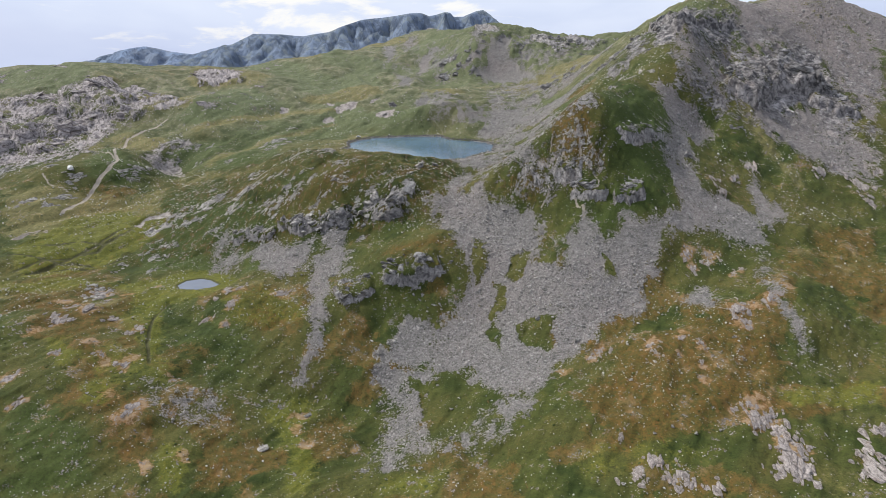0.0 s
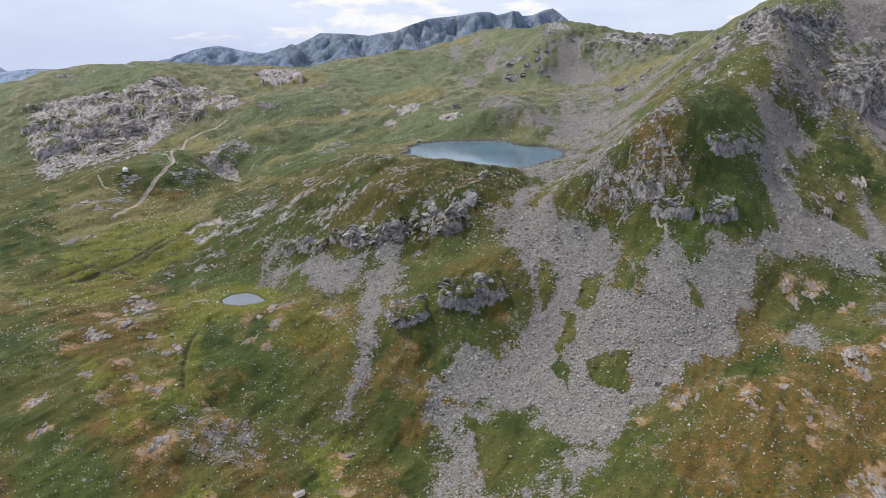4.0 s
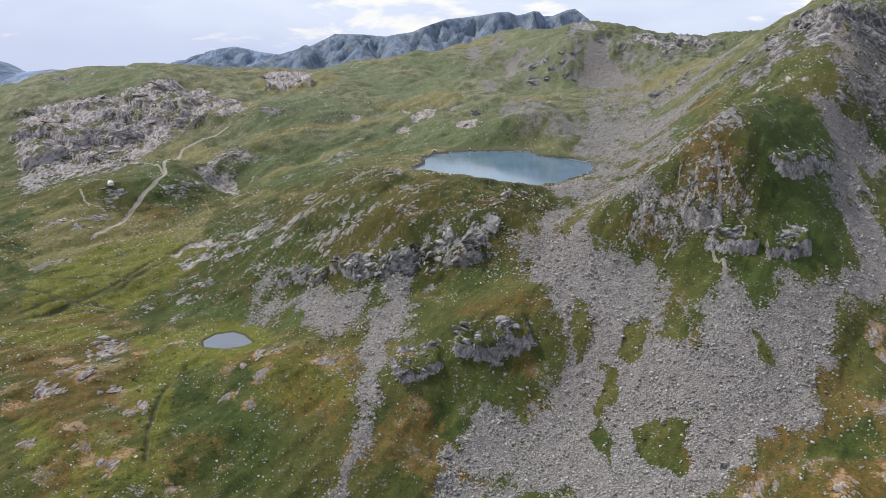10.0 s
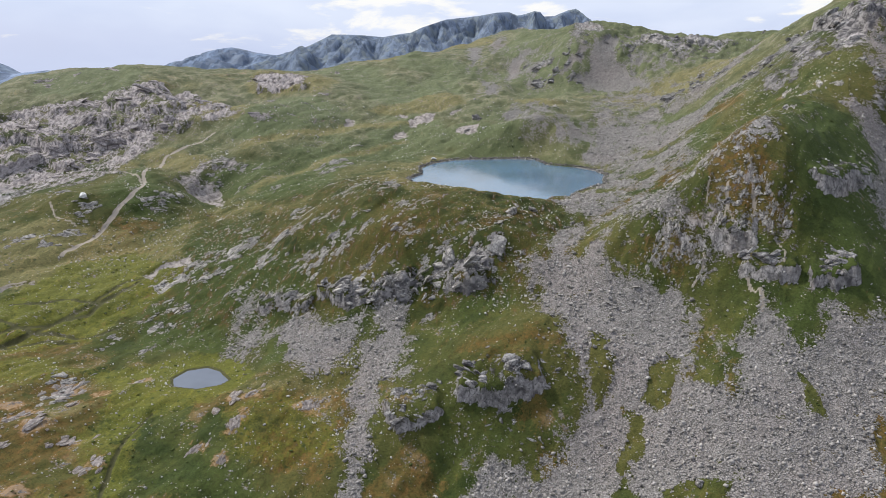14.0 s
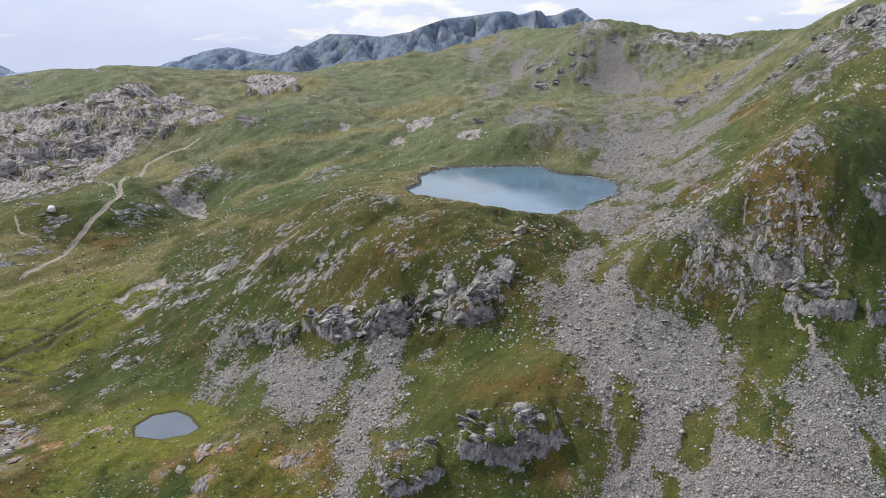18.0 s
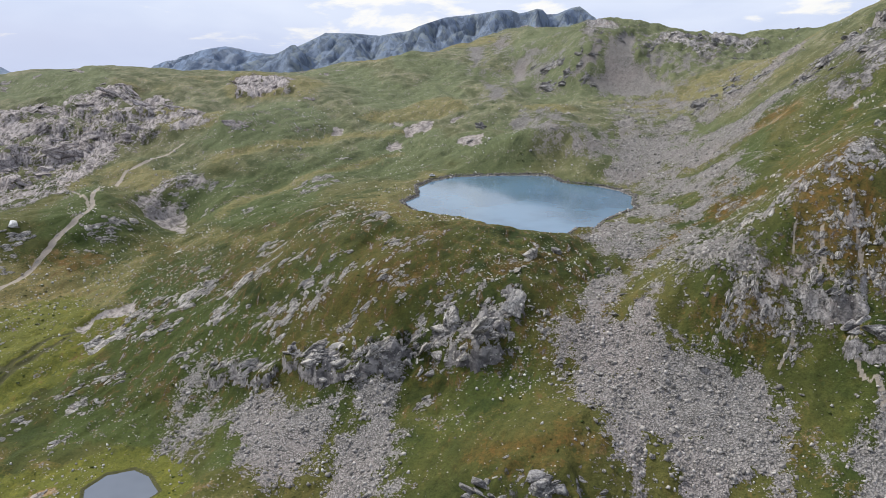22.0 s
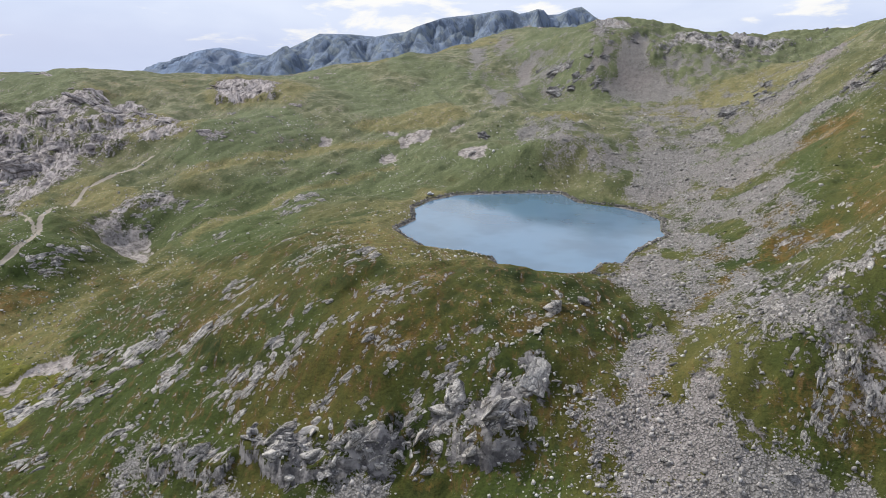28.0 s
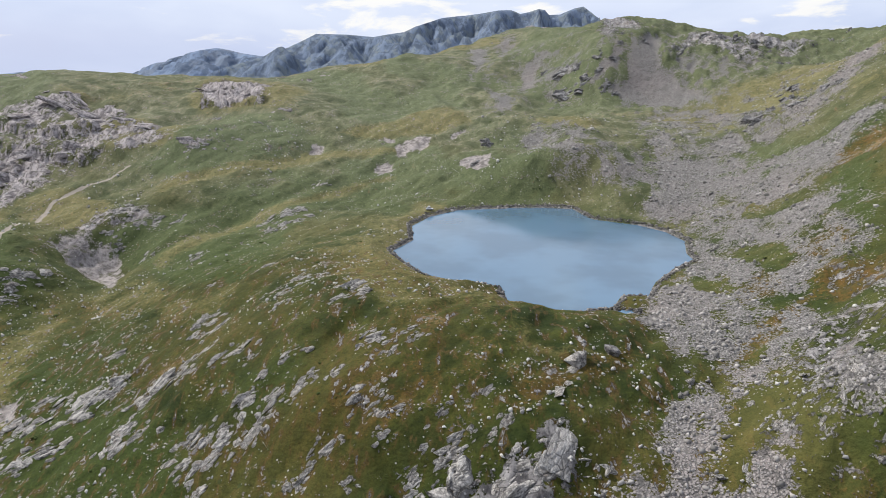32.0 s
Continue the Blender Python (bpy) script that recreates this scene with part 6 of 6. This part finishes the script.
outcrops("knoll", [(-30, 389, 13), (-23, 390, 14), (-16, 389, 14), (-9, 391, 13), (-2, 396, 9), (-61, 385, 10), (-55, 386, 10), (-48, 386, 9), (-55, 375, 11), (-48, 377, 9), (-43, 390, 6), (-18, 379, 7), (-13, 378, 7), (-9, 374, 5), (-3, 375, 6), (2, 391, 6), (4, 394, 6), (-13, 384, 7), (-66, 398, 5)])
outcrops("dark", [(86, 434, 9), (92, 432, 11), (97, 430, 9), (115, 432, 10), (121, 432, 12), (124, 430, 9), (118, 426, 8), (126, 466, 8), (141, 483, 9), (153, 496, 8), (131, 466, 7), (77, 446, 10), (82, 442, 8)])
outcrops("nose", [(95, 442, 9), (100, 444, 8), (96, 447, 7)])
outcrops("mound", [(-201, 336, 11), (-163, 342, 9), (-164, 337, 7), (-203, 382, 10), (-206, 362, 8), (-209, 356, 6), (-127, 384, 8), (-120, 386, 7), (-96, 383, 9), (-120, 366, 8), (-131, 356, 6), (-119, 350, 5), (-132, 356, 5), (-204, 387, 9)])
outcrops("heath", [(-205, 340, 9), (-194, 352, 12), (-194, 373, 7), (-179, 350, 9), (-176, 397, 7), (-198, 285, 9), (-186, 269, 8), (-189, 306, 7), (-155, 306, 8), (-140, 278, 9), (-168, 311, 6), (-131, 304, 5), (-120, 369, 7)])
outcrops("right", [(74, 316, 9), (80, 321, 8), (103, 314, 10), (103, 306, 7), (119, 316, 7), (126, 310, 7), (113, 303, 4), (122, 296, 5), (154, 336, 14), (153, 325, 10), (174, 343, 10), (180, 347, 8), (133, 268, 8), (125, 264, 6), (136, 258, 10), (138, 244, 11), (142, 239, 10), (130, 254, 9), (146, 394, 10), (147, 384, 9), (158, 396, 8), (157, 389, 8), (168, 378, 5), (174, 381, 5)])
outcrops("single", [(2, 449, 2.6), (6, 451, 2.2), (4, 444, 3.0), (11, 446, 2.4), (-1, 455, 2.6), (7, 442, 3.2), (12, 434, 3.2), (14, 431, 3.4), (8, 422, 2.8), (4, 417, 2.6), (31, 431, 3.2), (28, 433, 2.6), (40, 438, 3.0), (26, 433, 2.4), (16, 410, 2.8), (20, 407, 3.0), (28, 418, 3.0), (44, 405, 2.8), (14, 464, 3.0), (15, 501, 3.4), (11, 494, 2.6), (20, 502, 2.6), (22, 488, 2.4), (44, 456, 3), (31, 419, 2.4), (1, 433, 2.6), (-4, 443, 2.4), (-23, 484, 4.5), (-20, 489, 3.5)])
outcrops("west", [(-196, 446, 14), (-195, 463, 12), (-188, 466, 10), (-188, 424, 10), (-202, 454, 12), (-187, 451, 6), (-203, 473, 9), (-213, 435, 10), (-212, 426, 8), (-319, 517, 14), (-321, 506, 10), (-301, 543, 10), (-302, 568, 13), (-301, 554, 9), (-300, 536, 8), (-271, 605, 11), (-272, 590, 10), (-277, 574, 8), (-272, 579, 8), (-170, 705, 12), (-173, 689, 9), (-202, 650, 9), (-247, 691, 8)])
outcrops("crest", [(154, 1066, 10), (174, 1035, 10), (181, 1023, 12), (192, 1012, 14), (182, 952, 8), (171, 965, 8), (144, 807, 14), (138, 792, 12), (115, 789, 10), (119, 791, 10), (4, 1021, 14), (19, 1007, 14), (-1, 983, 14), (8, 979, 10), (38, 963, 10), (56, 1012, 10), (138, 1040, 14), (222, 990, 8), (258, 1009, 8), (155, 705, 10), (152, 704, 8), (160, 704, 12), (-74, 1258, 8), (-61, 1318, 12), (160, 778, 14), (156, 785, 14), (34, 999, 14), (50, 993, 14)])
outcrops("lime", [(-62, 1378, 22), (-26, 1445, 24), (-9, 1274, 18), (-569, 895, 16), (-564, 903, 16), (-529, 906, 14), (-250, 1076, 14), (-293, 1059, 14), (-256, 1038, 16)])
outcrops("hill", [(-254, 684, 9), (-244, 694, 9), (-234, 691, 9), (-266, 674, 10), (-257, 670, 10), (-323, 815, 12), (-286, 879, 8), (-236, 845, 8), (-260, 774, 9), (-199, 644, 9), (-238, 660, 8), (-172, 681, 11), (-161, 689, 11), (-166, 683, 11), (-255, 782, 9), (-239, 803, 9)])
outcrops("cliff", [(154, 698, 19.9), (167, 710, 20.5), (174, 705, 20.4), (181, 702, 24.5), (240, 879, 22.4), (231, 886, 22.5), (214, 898, 17.0), (151, 819, 12.2), (120, 800, 11.7)])
outcrops("crest", [(147, 1030, 19.7), (157, 1035, 16.5), (162, 1019, 16.2), (169, 991, 12.6), (184, 958, 12.1), (206, 913, 14.4), (119, 1017, 12.8), (80, 1023, 12.8)])
outcrops("under", [(-108, 457, 10.8), (-98, 452, 10.5), (-87, 449, 10.2), (-79, 448, 9.1), (-71, 449, 8.0)])


outcrops("crest", [(165, 1050, 13), (174, 1042, 11), (152, 1047, 10), (184, 988, 9), (206, 908, 10), (102, 1033, 9), (122, 1035, 10), (140, 1042, 12), (60, 1031, 8), (212, 895, 8)])
outcrops("crest", [(205, 615, 12), (218, 650, 14), (235, 690, 13), (250, 716, 14), (270, 745, 14), (300, 782, 13), (340, 795, 12), (385, 799, 11), (280, 820, 12), (245, 855, 10)])

PALE = rock_material("pale_slab_rock", (0.15, 0.143, 0.136), (0.36, 0.345, 0.325), (0.26, 0.23, 0.20), 0.1)
UPRIGHT = linked("upright_slab", *rock_shape(501, (0.5, 0.36, 0.30), 5, 4, 0.05, 0.09), PALE)
slab_thing = new("upright_slab", UPRIGHT)
slab_thing.matrix_world = lay(-22, 467, 72, 14, 1.0) @ Matrix.Translation((0, 0, -1.0)) @ Matrix.Diagonal((13, 10, 5.5, 1))
tagged(slab_thing, "large smooth pale slab standing out of the slope", "rock")
DARK_BOULDER = linked("dark_boulder", *rock_shape(502, (0.5, 0.42, 0.36), 10, 3, 0.05), DARK_ROCK)
for bx, by, bs, dark in ((-17, 500, 8.5, False), (-6, 509, 5.5, True), (-84, 616, 2.2, True),
                         (22, 632, 2.0, True), (52, 352, 4.5, False), (-81, 271, 5.5, False), (-66, 300, 3.5, False), (70, 330, 5, False), (-35, 345, 4, False)):
    boulder(bx, by, bs, "big dark rounded boulder" + (" on the grass" if by > 500 else " below the spur") if dark else "big pale boulder standing alone on the slope", 1.0, DARK_BOULDER if dark else None)


CHALK = rock_material("white_rock", (0.55, 0.54, 0.53), (0.85, 0.85, 0.84), (0.62, 0.60, 0.56), 0.0)
boulder(-311, 571, 6.0, "bright white flat-topped boulder beside the track", 0.7, linked("white_boulder", *rock_shape(503, (0.5, 0.36, 0.30), 3, 2, 0.04), CHALK))


def sample(count, near, far, seed):
    """Random places over the land in front, denser near than far."""
    rng = np.random.default_rng(seed)
    r = near * (far / near) ** rng.random(count)
    a = np.radians(rng.uniform(-44, 36, count))
    return HUB[0] + r * np.sin(a), HUB[1] + r * np.cos(a), r, rng


def scatter_boulders():
    x, y, r, rng = sample(9000, 250, 620, 5)
    c = covers(x, y)
    lake = inside(x, y, LAKE) < 2
    keep = (rng.random(len(x)) < 0.10 * c["scree"] + 0.05 * c["fringe"] + 0.012 + 0.05 * c["rock"]) & lake & (inside(x, y, POND) < -3)
    k = np.nonzero(keep)[0][:190]
    for i in k:
        boulder(x[i], y[i], float(1.1 + 1.5 * rng.random() ** 2.5), "grey boulder among the scree" if c["scree"][i] > 0.4 else "angular pale grey boulder lying in the turf")


scatter_boulders()


def stone_heap(name, label, x, y, size, rng, mat=STONE, tall=1.0):
    """Many small angular stones as one mesh."""
    n = len(x)
    z = surface(x, y)
    corners = np.array([[sx, sy, sz] for sz in (-1, 1) for sy in (-1, 1) for sx in (-1, 1)]) * 0.5
    p = corners[None] * (1 + rng.uniform(-0.42, 0.25, (n, 8, 3)))
    p[:, 4:, :2] *= rng.uniform(0.15, 0.9, (n, 1, 2))
    p[:, 4:, :2] += rng.uniform(-0.3, 0.3, (n, 1, 2))
    p = p * rng.uniform([0.8, 0.6, 0.4 * tall], [1.4, 1.1, 0.9 * tall], (n, 3))[:, None]
    a, b = rng.uniform(0, 6.283, n), rng.uniform(-0.5, 0.5, n)
    ca, sa, cb, sb = np.cos(a)[:, None], np.sin(a)[:, None], np.cos(b)[:, None], np.sin(b)[:, None]
    px, py, pz = p[..., 0], p[..., 1] * cb - p[..., 2] * sb, p[..., 1] * sb + p[..., 2] * cb
    q = np.stack([px * ca - py * sa, px * sa + py * ca, pz], -1) * size[:, None, None]
    q += np.stack([x, y, z + 0.15 * size], -1)[:, None]
    faces = np.array([[0, 2, 3, 1], [4, 5, 7, 6], [0, 1, 5, 4], [2, 6, 7, 3], [0, 4, 6, 2], [1, 3, 7, 5]])
    quads = (faces[None] + 8 * np.arange(n)[:, None, None]).reshape(-1, 4)
    return tagged(new(name, array_mesh(name, q.reshape(-1, 3), quads, mat)), label, "shrubs" if mat is SHRUB else "stones", kind="stuff")


def scatter_stones():
    x, y, r, rng = sample(300000, 235, 900, 7)
    c = covers(x, y)
    ok = (inside(x, y, LAKE) < 0.5) & (inside(x, y, POND) < -2)
    k = np.nonzero(ok & (rng.random(len(x)) < np.clip(c["scree"] * 1.2 - 0.02 + 0.35 * c["fringe"] ** 2 * smooth(-0.1, 0.35, fbm(x, y, 9, 3, 93)), 0, 1)))[0][:62000]
    size = (0.28 + 1.2 * rng.random(len(k)) ** 6.0) * (r[k] / 380) ** 0.5
    stone_heap("scree_stones", "loose grey angular scree stones", x[k], y[k], size, rng)
    clump = fbm(x, y, 30, 3, 91)
    k = np.nonzero(ok & (c["scree"] < 0.35) & (rng.random(len(x)) < (0.012 + 0.03 * smooth(430, 400, y) + 0.34 * smooth(0.10, 0.50, clump) + 0.02 * smooth(480, 620, y)) * (0.35 + 0.65 * smooth(300, 420, y)) + 0.3 * c["rock"] + 0.10 * c["strata"] * smooth(-0.2, 0.2, clump)))[0][:34000]
    size = (0.24 + 0.85 * rng.random(len(k)) ** 5) * (r[k] / 380) ** 0.6
    stone_heap("turf_stones", "pale stones scattered over the turf", x[k], y[k], size, rng, PALE_STONE)
    shade = fbm(x, y, 26, 3, 95)
    k = np.nonzero(ok & (c["scree"] < 0.3) & (c["rock"] < 0.4) & (rng.random(len(x)) < 0.012 + 0.10 * c["meadow"] + 0.10 * smooth(0.15, 0.5, shade)))[0][:3000]
    size = (0.4 + 0.9 * rng.random(len(k)) ** 3) * (r[k] / 380) ** 0.5
    stone_heap("dwarf_shrubs", "low dark green dwarf shrubs in the turf", x[k], y[k], size, rng, SHRUB, 0.25)


scatter_stones()


def shore_stones():
    """A dark line of wet stones along the water's edge."""
    rng = np.random.default_rng(21)
    xs, ys = [], []
    for ring, n in ((LAKE, 2600), (POOL, 200)):
        a, b = np.array(ring, float), np.array(ring[1:] + ring[:1], float)
        long = np.hypot(*(b - a).T)
        i = rng.choice(len(ring), n, p=long / long.sum())
        p = a[i] + (b - a)[i] * rng.random((n, 1)) + rng.normal(0, 0.55, (n, 2)) * np.array([1, 1.5])
        centre = a.mean(0)
        p = centre + (p - centre) * 1.025
        xs.append(p[:, 0]), ys.append(p[:, 1])
    x, y = np.concatenate(xs), np.concatenate(ys)
    stone_heap("shore_stones", "dark wet stones along the lake shore", x, y, 0.45 + 1.1 * rng.random(len(x)) ** 3, rng, WET_STONE)


shore_stones()


# ---- the car on the far shore ----
def part(name, bm, mat, parent, label=""):
    mesh = bpy.data.meshes.new(name)
    bm.to_mesh(mesh)
    bm.free()
    mesh.materials.append(mat)
    ob = new(name, mesh)
    ob.parent = parent
    return tagged(ob, label) if label else ob


def block(sx, sy, sz, at=(0, 0, 0), taper=1.0, bevel=0.08):
    bm = bmesh.new()
    bmesh.ops.create_cube(bm, size=1.0)
    for v in bm.verts:
        k = taper if v.co.z > 0 else 1.0
        v.co = Vector((v.co.x * sx * k + at[0], v.co.y * sy * (1 + k) / 2 + at[1], v.co.z * sz + at[2]))
    bmesh.ops.bevel(bm, geom=bm.edges[:], offset=bevel, segments=2, affect="EDGES")
    return bm


def wheel_ring(radius, width, at):
    bm = bmesh.new()
    bmesh.ops.create_cone(bm, cap_ends=True, segments=20, radius1=radius, radius2=radius, depth=width,
                          matrix=Matrix.Translation(at) @ Matrix.Rotation(radians(90), 4, "X"))
    bmesh.ops.bevel(bm, geom=[e for e in bm.edges if len(e.link_faces) == 2 and e.calc_face_angle() > 1], offset=0.04, segments=2, affect="EDGES")
    return bm


def car(x, y, turn):
    root = new("car")
    root.matrix_world = Matrix.Translation((x, y, float(surface([x], [y])[0]) + 0.02)) @ pose(0, 0, 0, 0, 0, turn)
    tagged(root, "white off-road car parked on the far lake shore", "car")
    paint, glass = plain_material("white_car_paint", (0.75, 0.76, 0.78), 0.3), plain_material("dark_car_glass", (0.02, 0.025, 0.03), 0.08)
    rubber, rim = plain_material("tyre_rubber", (0.02, 0.02, 0.02), 0.8), plain_material("wheel_rim", (0.35, 0.35, 0.36), 0.35, 0.9)
    lower = plain_material("dark_car_sill", (0.03, 0.03, 0.035), 0.6)
    part("sill", block(4.1, 1.74, 0.32, (0, 0, 0.52), 1.0, 0.05), lower, root, "black plastic sill")
    part("body", block(4.2, 1.78, 0.55, (0, 0, 0.92), 0.97, 0.10), paint, root)
    part("cabin", block(2.7, 1.62, 0.62, (-0.35, 0, 1.48), 0.84, 0.08), glass, root, "dark glazed cabin")
    part("roof", block(2.25, 1.50, 0.10, (-0.35, 0, 1.82), 0.96, 0.04), paint, root)
    for wx in (-1.3, 1.3):
        for wy in (-0.80, 0.80):
            tyre = part("wheel", wheel_ring(0.36, 0.24, (wx, wy, 0.36)), rubber, root)
            part("rim", wheel_ring(0.21, 0.26, (wx, wy, 0.36)), rim, tyre)
    for sy in (-0.6, 0.6):
        part("headlight", block(0.10, 0.34, 0.16, (2.08, sy, 0.98), 1.0, 0.03), rim, root)


car(-86, 706, 8)
